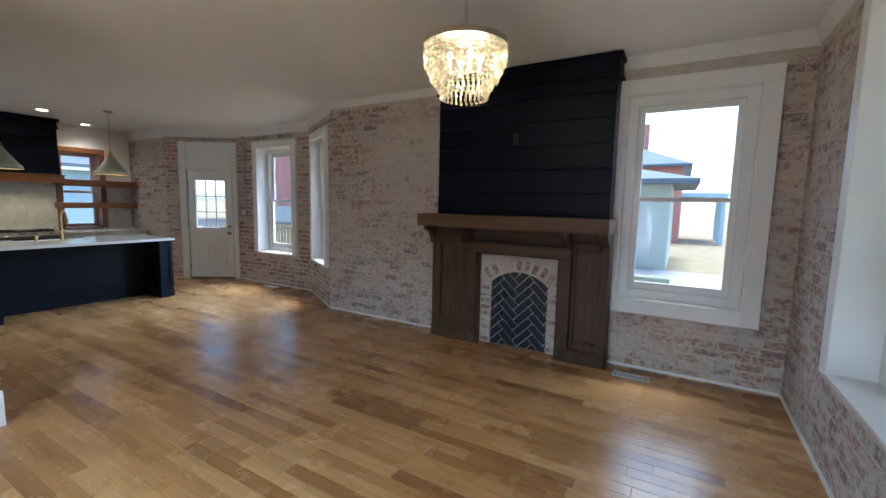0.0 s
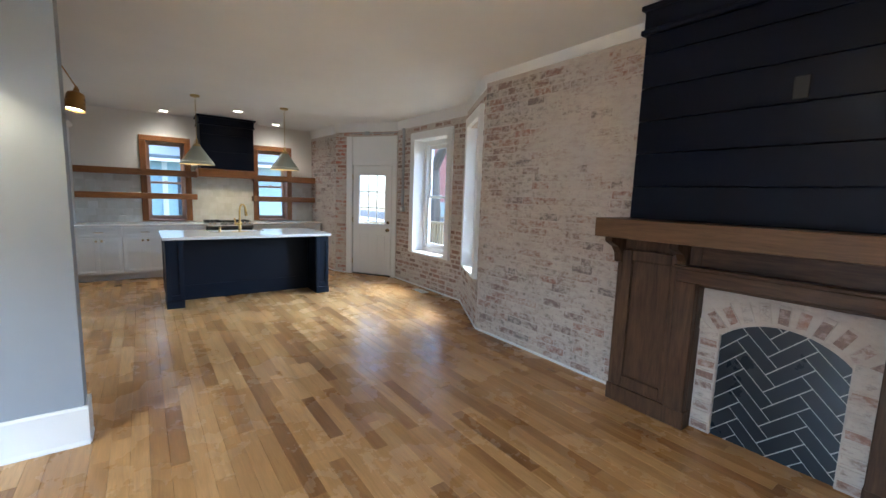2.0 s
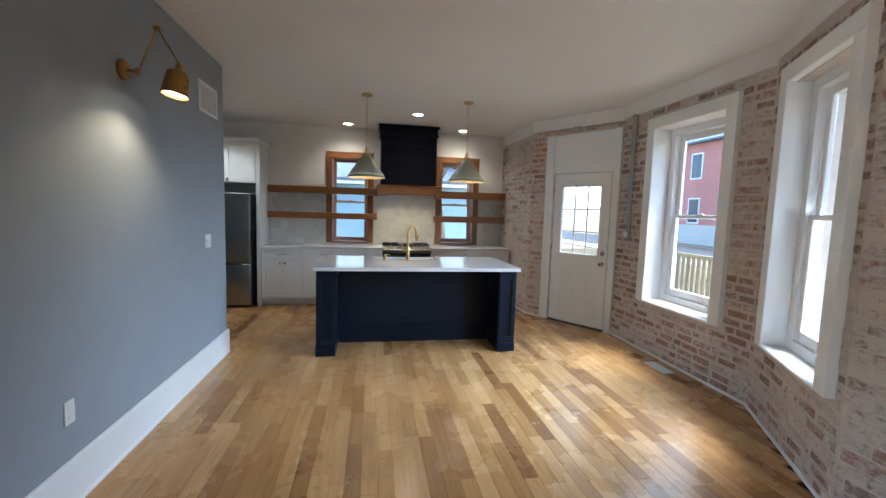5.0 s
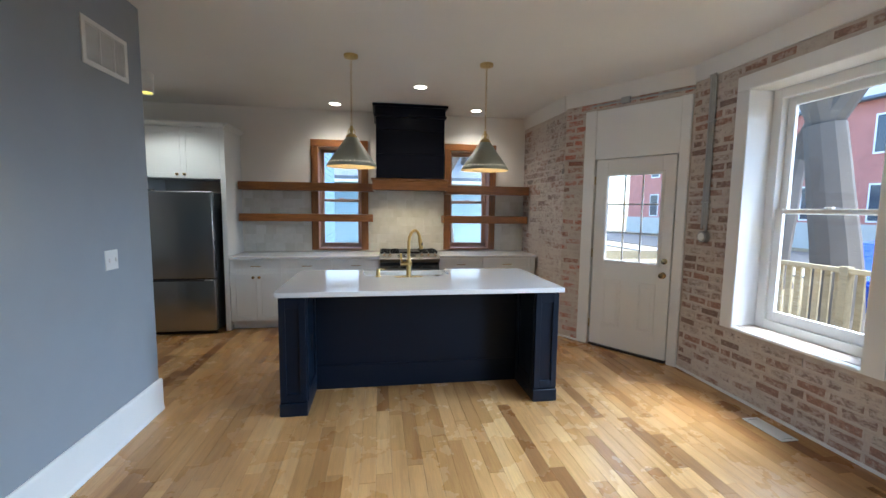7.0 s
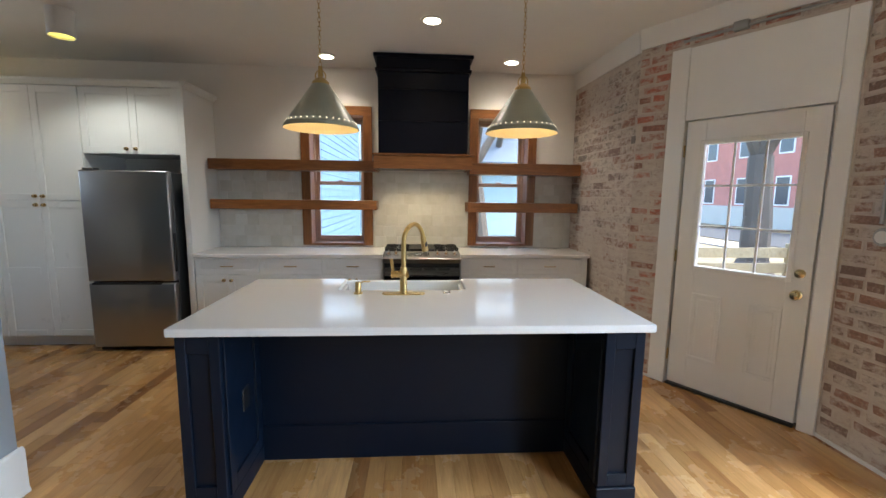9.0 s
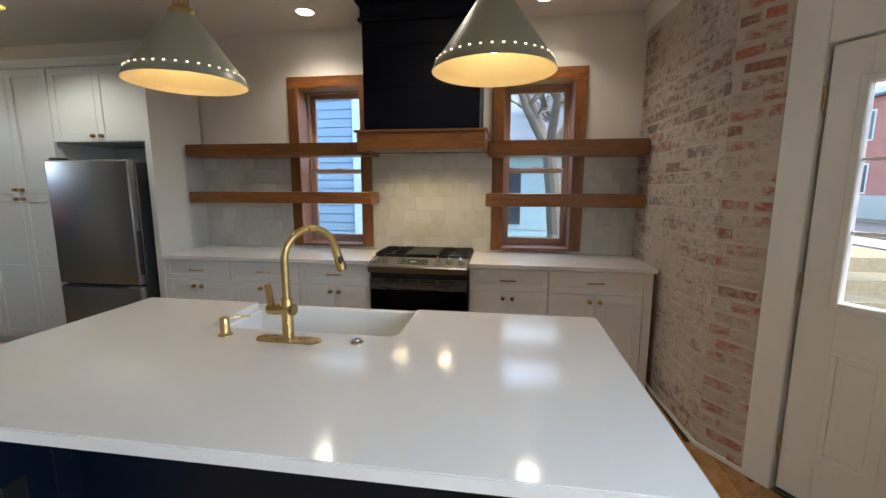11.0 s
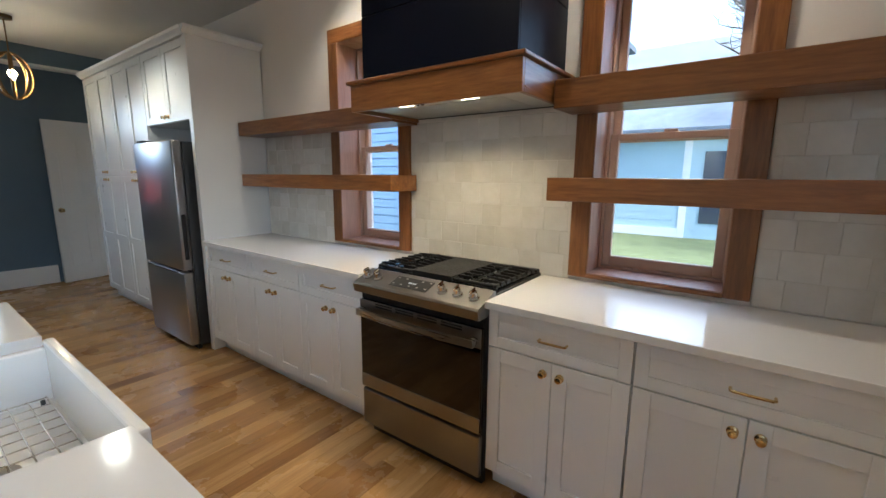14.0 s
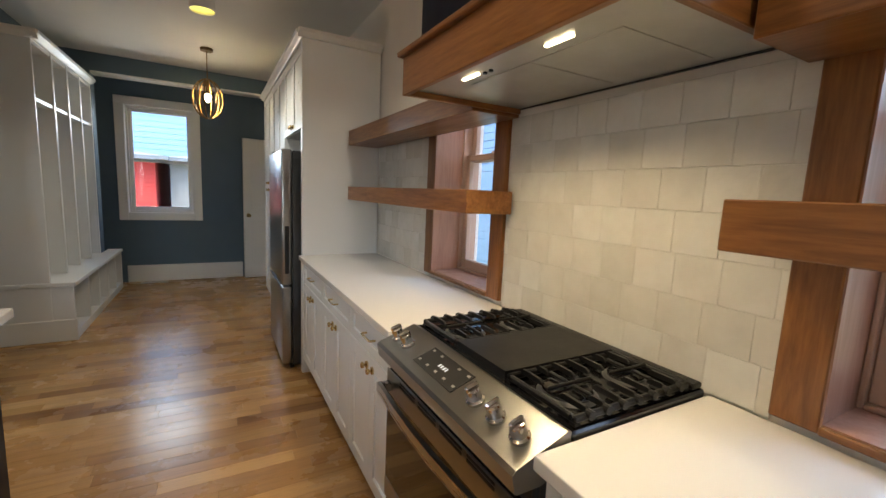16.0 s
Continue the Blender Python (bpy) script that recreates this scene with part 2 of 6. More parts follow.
c_gl, c_tr, c_tl = cnt.nodes.new("ShaderNodeBsdfGlossy"), cnt.nodes.new("ShaderNodeBsdfTransparent"), cnt.nodes.new("ShaderNodeBsdfTranslucent")
c_gl.inputs[0].default_value, c_gl.inputs["Roughness"].default_value = (1, 0.95, 0.85, 1), 0.12
c_tl.inputs[0].default_value = (1, 0.86, 0.62, 1)
c_m1, c_m2 = cnt.nodes.new("ShaderNodeMixShader"), cnt.nodes.new("ShaderNodeMixShader")
c_m1.inputs[0].default_value, c_m2.inputs[0].default_value = 0.12, 0.58
cnt.links.new(c_gl.outputs[0], c_m1.inputs[1])
cnt.links.new(c_tl.outputs[0], c_m1.inputs[2])
cnt.links.new(c_m1.outputs[0], c_m2.inputs[1])
cnt.links.new(c_tr.outputs[0], c_m2.inputs[2])
cnt.links.new(c_m2.outputs[0], cnt.nodes["Material Output"].inputs[0])
BULB = glow("bulb_warm", (1.0, 0.72, 0.36), 14.0)
BULB_SOFT = glow("lamp_disc", (1.0, 0.84, 0.60), 2.6)
BULB_DIM = glow("pendant_bulb", (1.0, 0.77, 0.42), 3.6)
RIM_GLOW = glow("pierced_rim_glow", (1.0, 0.86, 0.62), 0.22)
LED = glow("led_strip", (1.0, 0.80, 0.50), 1.2)
DIGITS = glow("display_digits", (0.8, 0.9, 1.0), 0.06)


def tile_mat(name, island):
    m, nt, b = nodes_of(name)
    rnd = piece_random(nt, island)
    p = place(nt, seed=rnd)
    c = ramp(nt, rnd, [(0.0, (0.57, 0.55, 0.50)), (0.5, (0.63, 0.61, 0.57)), (1.0, (0.69, 0.68, 0.65))])
    c = mixc(nt, 0.3, c, ramp(nt, noise_tex(nt, p, 9.0, 4), [(0.3, (0.50, 0.49, 0.45)), (0.7, (0.74, 0.73, 0.70))]))
    nt.links.new(c, b.inputs["Base Color"])
    b.inputs["Roughness"].default_value = 0.13
    bump(nt, b, noise_tex(nt, p, 11.0, 3), 0.4, 0.014)
    return m


TILE = tile_mat("glazed_tile", False)


def part(name, bm, material, parent, label="", smooth=False):
    me = bpy.data.meshes.new(name)
    bmesh.ops.recalc_face_normals(bm, faces=bm.faces)
    bm.to_mesh(me)
    bm.free()
    me.materials.append(material)
    if smooth:
        me.polygons.foreach_set("use_smooth", [True] * len(me.polygons))
        me.set_sharp_from_angle(angle=radians(35))
    ob = new(name, me)
    ob.parent = parent
    if label:
        ob["label"] = label
    return ob


def share(name, ob, parent, m):
    """Another part on the same mesh."""
    o = new(name, ob.data)
    o.parent = parent
    o.matrix_basis = m
    return o


def thing(name, label, category, group="", kind="", m=None):
    ob = new(name)
    ob.empty_display_size = 0.1
    if m is not None:
        ob.matrix_basis = m
    return tagged(ob, label, category, group, kind)


def structure(name, bm, material, label="", smooth=False):
    return tagged(part(name, bm, material, None, "", smooth), label or name.replace("_", " "), name.split("_")[0], kind="structure")


def box(x0, x1, y0, y1, z0, z1, bev=0.0, bm=None, seg=1):
    b = bm or bmesh.new()
    if not bev:
        v = [b.verts.new((x, y, z)) for z in (z0, z1) for x, y in ((x0, y0), (x1, y0), (x1, y1), (x0, y1))]
        for f in ((3, 2, 1, 0), (4, 5, 6, 7), (0, 1, 5, 4), (1, 2, 6, 5), (2, 3, 7, 6), (3, 0, 4, 7)):
            b.faces.new([v[i] for i in f])
        return b
    r = bmesh.ops.create_cube(b, size=1.0)
    bmesh.ops.transform(b, verts=r["verts"], matrix=Matrix.Translation(((x0 + x1) / 2, (y0 + y1) / 2, (z0 + z1) / 2)) @ Matrix.Diagonal((abs(x1 - x0), abs(y1 - y0), abs(z1 - z0), 1)))
    if bev:
        es = {e for v in r["verts"] for e in v.link_edges}
        bmesh.ops.bevel(b, geom=list(es), offset=bev, segments=seg, affect='EDGES', profile=0.5)
    return b


def cyl(p0, p1, r0, r1=None, seg=20, bm=None, caps=True):
    b = bm or bmesh.new()
    p0, p1 = Vector(p0), Vector(p1)
    d = p1 - p0
    r = bmesh.ops.create_cone(b, cap_ends=caps, segments=seg, radius1=r0, radius2=r0 if r1 is None else r1, depth=d.length)
    bmesh.ops.transform(b, verts=r["verts"], matrix=Matrix.Translation((p0 + p1) / 2) @ d.to_track_quat('Z', 'Y').to_matrix().to_4x4())
    return b


def rod(p0, p1, r0, r1, seg, bm):
    """A plain tapered rod without end caps, added to a large mesh."""
    d = (p1 - p0).normalized()
    s = d.orthogonal().normalized()
    u = d.cross(s)
    rings = [[bm.verts.new(p + r * (math.cos(2 * math.pi * k / seg) * s + math.sin(2 * math.pi * k / seg) * u)) for k in range(seg)] for p, r in ((p0, r0), (p1, r1))]
    for i in range(seg):
        j = (i + 1) % seg
        bm.faces.new((rings[0][i], rings[0][j], rings[1][j], rings[1][i]))


def lathe(profile, origin=(0, 0, 0), axis='z', seg=28, bm=None):
    """Turns a list of (radius, height) round an axis."""
    b = bm or bmesh.new()
    rings = []
    ox, oy, oz = origin
    for r, h in profile:
        ring = []
        for i in range(seg):
            a = 2 * math.pi * i / seg
            c, s = r * math.cos(a), r * math.sin(a)
            q = {'z': (c, s, h), 'x': (h, c, s), 'y': (c, h, s)}[axis]
            ring.append(b.verts.new((q[0] + ox, q[1] + oy, q[2] + oz)))
        rings.append(ring)
    for a, c in zip(rings, rings[1:]):
        for i in range(seg):
            j = (i + 1) % seg
            b.faces.new((a[i], a[j], c[j], c[i]))
    for ring in (rings[0], rings[-1]):
        if len({tuple(round(k, 6) for k in v.co) for v in ring}) > 2:
            b.faces.new(ring)
    bmesh.ops.remove_doubles(b, verts=b.verts, dist=1e-6)
    return b


def tube(points, r, seg=10, bm=None):
    """A round rod along a line of points."""
    b = bm or bmesh.new()
    ps = [Vector(p) for p in points]
    rings = []
    side = None
    for i, p in enumerate(ps):
        d = (ps[min(i + 1, len(ps) - 1)] - ps[max(i - 1, 0)]).normalized()
        if side is None:
            side = d.orthogonal().normalized()
        side = (side - d * side.dot(d)).normalized()
        up = d.cross(side)
        rings.append([b.verts.new(p + r * (math.cos(2 * math.pi * k / seg) * side + math.sin(2 * math.pi * k / seg) * up)) for k in range(seg)])
    for a, c in zip(rings, rings[1:]):
        for i in range(seg):
            j = (i + 1) % seg
            b.faces.new((a[i], a[j], c[j], c[i]))
    b.faces.new(rings[0][::-1])
    b.faces.new(rings[-1])
    return b


def prism(outline, depth0, depth1, axis, bm=None):
    """A flat outline of (a, b) pushed along an axis: 'x' takes (y, z), 'y' takes (x, z), 'z' takes (x, y)."""
    b = bm or bmesh.new()

    def at(a, c, d):
        return {'x': (d, a, c), 'y': (a, d, c), 'z': (a, c, d)}[axis]
    lo = [b.verts.new(at(a, c, depth0)) for a, c in outline]
    hi = [b.verts.new(at(a, c, depth1)) for a, c in outline]
    n = len(outline)
    b.faces.new(lo)
    b.faces.new(hi[::-1])
    for i in range(n):
        b.faces.new((lo[i], hi[i], hi[(i + 1) % n], lo[(i + 1) % n]))
    return b


def lamp(name, kind, energy, colour, m, **kw):
    d = bpy.data.lights.new(name, kind)
    d.energy, d.color = energy, colour
    if "radius" in kw:
        d.shadow_soft_size = kw["radius"]
    if "spot" in kw:
        d.spot_size, d.spot_blend = radians(kw["spot"]), kw.get("blend", 0.5)
    if "spread" in kw:
        d.spread = radians(kw["spread"])
    if "size" in kw:
        d.shape = 'RECTANGLE'
        d.size, d.size_y = kw["size"]
    o = new(name, d)
    o.matrix_world = m
    return o


# ---------- plan ----------
WALL_TOP = 3.0


def ceil_at(x):
    """The old ceiling sags slightly towards the kitchen."""
    return 2.925 + (x - 1.33) * 0.0100


CEILING = ceil_at(-9.0)
BRICK_TOP = 2.72
KX = -9.24          # face of the kitchen wall
EX = 1.33           # face of the east wall
FY = 4.13           # face of the fireplace wall
RING = [(KX, 3.975), (-8.03, 4.0394), (-6.909, 4.77), (-4.95, 4.77), (-3.81, 4.11), (EX, FY), (EX, -2.6)]


def wall_frame(a, b):
    """Local x along the wall, z up, the room at local -y."""
    d = Vector((b[0] - a[0], b[1] - a[1], 0))
    return Matrix.Translation((a[0], a[1], 0)) @ Matrix.Rotation(math.atan2(d.y, d.x), 4, 'Z'), d.length


def slab(length, z0, z1, thick, openings, start=0.0):
    bm = bmesh.new()
    cuts = sorted({start, length, *[u for o in openings for u in o[:2]]})
    for u0, u1 in zip(cuts, cuts[1:]):
        here = [o for o in openings if o[0] < (u0 + u1) / 2 < o[1]]
        if here:
            o = here[0]
            if o[2] > z0 + 0.01:
                box(u0, u1, 0, thick, z0, o[2], bm=bm)
            if o[3] < z1 - 0.01:
                box(u0, u1, 0, thick, o[3], z1, bm=bm)
        else:
            box(u0, u1, 0, thick, z0, z1, bm=bm)
    return bm


def brick_mesh(k, material, smeared=True):
    """A worn brick of unit length and height whose front edges are rounded off."""
    r = random.Random(k)
    v = []
    for x, z in ((0, 0), (1, 0), (1, 1), (0, 1)):
        v.append((x, 0.0, z))
    for x, z in ((0, 0), (1, 0), (1, 1), (0, 1)):
        v.append((x, -0.7, z))
    for x, z in ((0.055, 0.13), (0.945, 0.13), (0.945, 0.87), (0.055, 0.87)):
        v.append((x + r.uniform(-0.03, 0.03), -1.0 + r.uniform(-0.1, 0.15), z + r.uniform(-0.09, 0.09)))
    f = []
    for o in (0, 4):
        for i in range(4):
            j = (i + 1) % 4
            f.append((o + i, o + j, o + 4 + j, o + 4 + i))
    f.append((8, 9, 10, 11))
    me = bpy.data.meshes.new("brick")
    me.from_pydata(v, [], f)
    me.materials.append(material)
    me.materials.append(MORTAR)
    me.polygons.foreach_set("material_index", [1 if smeared else 0] * 8 + [0])
    return me, v, f


def lay_bricks(parent, length, top, openings, near, seed, worn, start=0.0):
    """Running-bond bricks on the room face; the nearest 300 to a spot are objects of their own."""
    r = random.Random(seed)
    shapes = [brick_mesh(seed * 10 + k, (BRICK, BRICK_WORN, BRICK_RED)[worn], worn > 0) for k in range(5)]
    spots = []
    rows = int(top / 0.0745)
    for row in range(rows):
        z = 0.012 + row * 0.0745
        u = start - r.uniform(0.0, 0.2)
        while u < length - 0.02:
            w = r.choice((0.205, 0.205, 0.2, 0.21, 0.1))
            a, b = max(u, start + 0.002), min(u + w, length - 0.002)
            for o in openings:
                if z + 0.06 > o[2] and z < o[3]:
                    if a < o[0] < b:
                        b = min(b, o[0]) if o[0] - a > b - o[1] else b
                    if a < o[1] < b:
                        a = max(a, o[1])
                    if a >= o[0] and b <= o[1]:
                        b = a
                    if a < o[0] < b:
                        b = o[0]
            if b - a > 0.035:
                spots.append((a, z + r.uniform(-0.003, 0.003), b - a, 0.064 + r.uniform(-0.004, 0.003), r.uniform(0.0008, 0.004) * (2.0 if worn else 1.0), r.randrange(5)))
            u += w + 0.010
    spots.sort(key=lambda s: (s[0] - near[0]) ** 2 + (s[1] - near[1]) ** 2)
    for a, z, w, h, d, k in spots[:300]:
        o = new("brick", shapes[k][0])
        o.parent = parent
        o.matrix_basis = Matrix.Translation((a, 0, z)) @ Matrix.Diagonal((w, d, h, 1))
    if spots[300:]:
        vs, fs = [], []
        for a, z, w, h, d, k in spots[300:]:
            n = len(vs)
            vs += [(a + x * w, y * d, z + q * h) for x, y, q in shapes[k][1]]
            fs += [tuple(n + i for i in f) for f in shapes[k][2]]
        me = bpy.data.meshes.new("brickwork")
        me.from_pydata(vs, [], fs)
        me.materials.append((BRICK_JOINED, BRICK_WORN_JOINED, BRICK_RED_JOINED)[worn])
        me.materials.append(MORTAR)
        me.polygons.foreach_set("material_index", ([1 if worn else 0] * 8 + [0]) * (len(fs) // 9))
        o = new("brickwork", me)
        o.parent = parent
        o["kind"] = "stuff"


# ---------- windows and doors ----------
def window(name, label, m, u0, u1, z0, z1, casing=0.11, proud=0.02, recess=0.2, stop=0.03, stile=0.05, trim=None, jamb=None, sashm=None, bottom_casing=True, meet=0.5, sill=None, split=True):
    """A double-hung window in a wall frame: casing boards, jamb box, two sashes with panes."""
    trim, jamb, sashm = trim or WHITE_TRIM, jamb or WHITE_TRIM, sashm or WHITE_TRIM
    t = thing(name, label, "window", kind="structure", m=m)
    c = casing
    zb = z0 + (c if bottom_casing else 0.02)
    i0, i1, j0, j1 = u0 + c, u1 - c, zb, z1 - c
    up = CHERRY_Z if trim is CHERRY_Y else trim
    part("casing", box(u0, i0, -proud, 0.0, z0, z1 - c - 0.0015, 0.003), up, t)
    part("casing", box(i1, u1, -proud, 0.0, z0, z1 - c - 0.0015, 0.003), up, t)
    part("casing", box(u0, u1, -proud, 0.0, z1 - c, z1, 0.003), trim, t)
    if bottom_casing:
        part("casing", box(i0 + 0.0015, i1 - 0.0015, -proud + 0.002, 0.0, z0, zb, 0.003), trim, t)
    else:
        part("window_sill", box(i0 + 0.001, i1 - 0.001, -proud - 0.006, recess, z0, zb, 0.003), sill or jamb, t)
    w = 0.018
    y0 = -proud + 0.004
    part("jamb", box(i0 - w, i0 + 0.004, y0, recess + 0.1, j0 - w, j1 + w), jamb, t)
    part("jamb", box(i1 - 0.004, i1 + w, y0, recess + 0.1, j0 - w, j1 + w), jamb, t)
    part("jamb", box(i0 + 0.0045, i1 - 0.0045, y0, recess + 0.1, j1 - 0.004, j1 + w), jamb, t)
    part("jamb", box(i0 + 0.0045, i1 - 0.0045, y0, recess + 0.1, j0 - w, j0 + 0.004), jamb, t)
    # stop frame, then sashes
    k0, k1, l0, l1 = i0 + 0.0045, i1 - 0.0045, j0 + 0.0045, j1 - 0.0045
    bm = box(k0, k0 + stop, recess - 0.02, recess + 0.09, l0, l1, 0.003)
    box(k1 - stop, k1, recess - 0.02, recess + 0.09, l0, l1, 0.003, bm)
    box(k0 + stop, k1 - stop, recess - 0.02, recess + 0.09, l1 - stop, l1, 0.003, bm)
    box(k0 + stop, k1 - stop, recess - 0.02, recess + 0.09, l0, l0 + stop, 0.003, bm)
    part("window_frame", bm, sashm, t)
    a, b, g0, g1 = k0 + stop, k1 - stop, l0 + stop, l1 - stop
    zm = g0 + (g1 - g0) * meet
    for nm, y, s0, s1 in (("lower_sash", recess, g0, zm + 0.02), ("upper_sash", recess + 0.036, zm - 0.02, g1)):
        bm = box(a, a + stile, y, y + 0.032, s0, s1, 0.004)
        box(b - stile, b, y, y + 0.032, s0, s1, 0.004, bm)
        box(a + stile, b - stile, y, y + 0.032, s0, s0 + (stile * 1.3 if nm[0] == 'l' else 0.035), 0.004, bm)
        box(a + stile, b - stile, y, y + 0.032, s1 - (0.035 if nm[0] == 'l' else stile), s1, 0.004, bm)
        s = part(nm, bm, sashm, t)
        g = part("pane", box(a + stile - 0.005, b - stile + 0.005, y + 0.014, y + 0.018, s0 + 0.03, s1 - 0.03), GLASS, s)
        g.visible_shadow = False
    part("sash_lock", box((a + b) / 2 - 0.03, (a + b) / 2 + 0.03, recess + 0.004, recess + 0.03, zm + 0.021, zm + 0.034, 0.004), sashm, t)
    return t


def knob(parent, m, material, r=0.027, stem=0.045, name="knob"):
    """A round door or cabinet knob whose stem points along local -y."""
    k = lathe([(r * 1.15, 0.0), (r * 1.15, -0.006), (r * 0.45, -0.010), (r * 0.4, -stem * 0.55), (r * 0.85, -stem * 0.65), (r, -stem * 0.85), (r * 0.8, -stem * 1.05), (0.0001, -stem * 1.12)], axis='y', seg=18)
    o = part(name, k, material, parent, "", True)
    o.matrix_basis = m
    return o


# ---------- brick walls of the bay, the fireplace side and the east side ----------
WALLS = [wall_frame(a, b) for a, b in zip(RING, RING[1:])]
(MB, LB), (MD, LD), (M2, L2), (M3, L3), (MA, LA), (ME, LE) = WALLS


def along_a(x):
    return x - RING[4][0]


W2_U = (0.51, 1.665)
W3_U = (0.215, 1.245)
W1_U = (along_a(-0.13), along_a(1.13))
WE_U = (FY - 3.03, FY - 1.78)
C1, C2 = 0.13, 0.11
OPEN2 = [(W2_U[0] + C2, W2_U[1] - C2, 0.60, 2.585 - C2)]
OPEN3 = [(W3_U[0] + C2, W3_U[1] - C2, 0.60, 2.585 - C2)]
OPEN1 = [(W1_U[0] + C1, W1_U[1] - C1, 0.545 + C1, 2.70 - C1)]
OPENE = [(WE_U[0] + 0.1, WE_U[1] - 0.1, 0.60, 2.66)]
DU = (0.2566, 1.3266)
OPEND = [(DU[0] + 0.1, DU[1] - 0.07, 0.0, 2.5)]
BRICK_JOBS = []
TOPS = {3: 2.665, 4: 2.685, 5: 2.70, 6: 2.75, 7: 2.80, 8: 2.815}
for nm, (m, ln), op, near, sd, skip in (
        ("wall_north_kitchen", WALLS[0], [], (0.9, 1.0), 3, []),
        ("wall_bay_door", WALLS[1], OPEND, (1.2, 1.2), 4, [(DU[0], DU[1], 0.0, 2.605)]),
        ("wall_bay_window", WALLS[2], OPEN2, (1.2, 0.5), 5, [(W2_U[0], W2_U[1], 0.57, 2.585)]),
        ("wall_bay_side", WALLS[3], OPEN3, (1.1, 0.5), 6, [(W3_U[0], W3_U[1], 0.58, 2.60)]),
        ("wall_fireplace", WALLS[4], OPEN1, (1.0, 1.2), 7, [(W1_U[0], W1_U[1], 0.545, 2.70), (along_a(-1.9), along_a(-0.1), 0.0, 2.75)]),
        ("wall_east", WALLS[5], OPENE, (0.5, 1.0), 8, [(WE_U[0], WE_U[1], 0.60, 2.76)])):
    w = structure(nm, slab(ln, 0, WALL_TOP, 0.3, op), MORTAR, "whitewashed old brick wall with worn red patches")
    w.matrix_basis = m
    BRICK_TOP = TOPS[sd]
    BRICK_JOBS.append((w, ln, BRICK_TOP, skip, near, sd, {4: 2, 5: 1, 6: 1}.get(sd, 0)))
    # white frieze board between brick and ceiling, and caulked foot
    fr = structure("trim_frieze", prism([(0.0, BRICK_TOP), (-0.014, BRICK_TOP), (-0.05, WALL_TOP - 0.08), (-0.05, WALL_TOP - 0.001), (0.0, WALL_TOP - 0.001)], 0.0, ln, 'x'), CEIL, "white plaster frieze above the brick")
    fr.matrix_basis = m
    bb = structure("trim_caulk", slab(ln, 0.001, 0.022, -0.016, [] if nm != "wall_bay_door" else [(DU[0], DU[1], -1, 3)]), WHITE_TRIM, "white caulk line at the foot of the brick")
    bb.matrix_basis = m

window("window_1", "white double-hung window beside the fireplace", MA, W1_U[0], W1_U[1], 0.545, 2.70, C1, 0.045, 0.07, 0.085, 0.055)
window("window_2", "white boxed double-hung window in the brick bay", M2, W2_U[0], W2_U[1], 0.57, 2.585, 0.115, 0.05, 0.185, 0.075, 0.06, bottom_casing=False)
window("window_3", "white boxed double-hung window in the angled brick wall", M3, W3_U[0], W3_U[1], 0.585, 2.60, 0.115, 0.055, 0.12, 0.075, 0.06, bottom_casing=False)
window("window_4", "tall white boxed double-hung window with a worn brick sill", ME, WE_U[0], WE_U[1], 0.60, 2.76, 0.115, 0.05, 0.19, 0.075, 0.06, bottom_casing=False, sill=MORTAR)

# daylight that the sky sends down through each opening
DAY = (0.78, 0.89, 1.0)


def daylight(m, u0, u1, z0, z1, energy, depth, tilt=42, spread=92):
    lamp("window_daylight", 'AREA', energy, DAY, m @ Matrix.Translation(((u0 + u1) / 2, depth, (z0 + z1) / 2)) @ Matrix.Rotation(radians(-tilt), 4, 'X'), size=(u1 - u0, (z1 - z0) * 0.9), spread=spread)


daylight(MA, W1_U[0] + 0.2, W1_U[1] - 0.2, 0.75, 2.4, 0.7, 0.16, 52, 88)
daylight(M2, W2_U[0] + 0.2, W2_U[1] - 0.2, 0.75, 2.3, 3.4, 0.2, 52, 90)
daylight(M3, W3_U[0] + 0.2, W3_U[1] - 0.2, 0.75, 2.3, 3.6, 0.2, 60, 80)

# back door, half glazed, nine panes
d = thing("door_1", "white half-glazed back door with nine panes, shut", "door", kind="structure", m=MD)
part("casing", box(DU[0], DU[0] + 0.13, -0.022, 0.06, 0, 2.605, 0.004), WHITE_TRIM, d)
part("casing", box(DU[1] - 0.09, DU[1], -0.022, 0.06, 0, 2.605, 0.004), WHITE_TRIM, d)
D0, D1 = DU[0] + 0.145, DU[1] - 0.108
part("transom_panel", box(DU[0] + 0.1305, DU[1] - 0.0905, -0.014, 0.05, 2.075, 2.60, 0.003), WHITE_TRIM, d)
part("threshold", box(D0, D1, -0.02, 0.1, 0.001, 0.022, 0.004), BLACK_PLASTIC, d, "black rubber threshold")
bm = box(DU[0] + 0.11, D0 + 0.012, 0.0425, 0.07, 0.02, 2.10)
box(D1 - 0.012, DU[1] - 0.07, 0.0425, 0.07, 0.02, 2.10, 0, bm)
box(D0 + 0.012, D1 - 0.012, 0.0425, 0.07, 2.055, 2.10, 0, bm)
part("door_stop", bm, WHITE_TRIM, d)
G0, G1, GZ0, GZ1 = D0 + 0.135, D1 - 0.128, 0.99, 1.89
bm = box(D0, G0, 0.0, 0.042, 0.026, 2.066, 0.003)
box(G1, D1, 0.0, 0.042, 0.026, 2.066, 0.003, bm)
box(G0, G1, 0.0, 0.042, 0.026, GZ0, 0.0, bm)
box(G0, G1, 0.0, 0.042, GZ1, 2.066, 0.0, bm)
leaf = part("leaf", bm, WHITE_TRIM, d)
bm = bmesh.new()
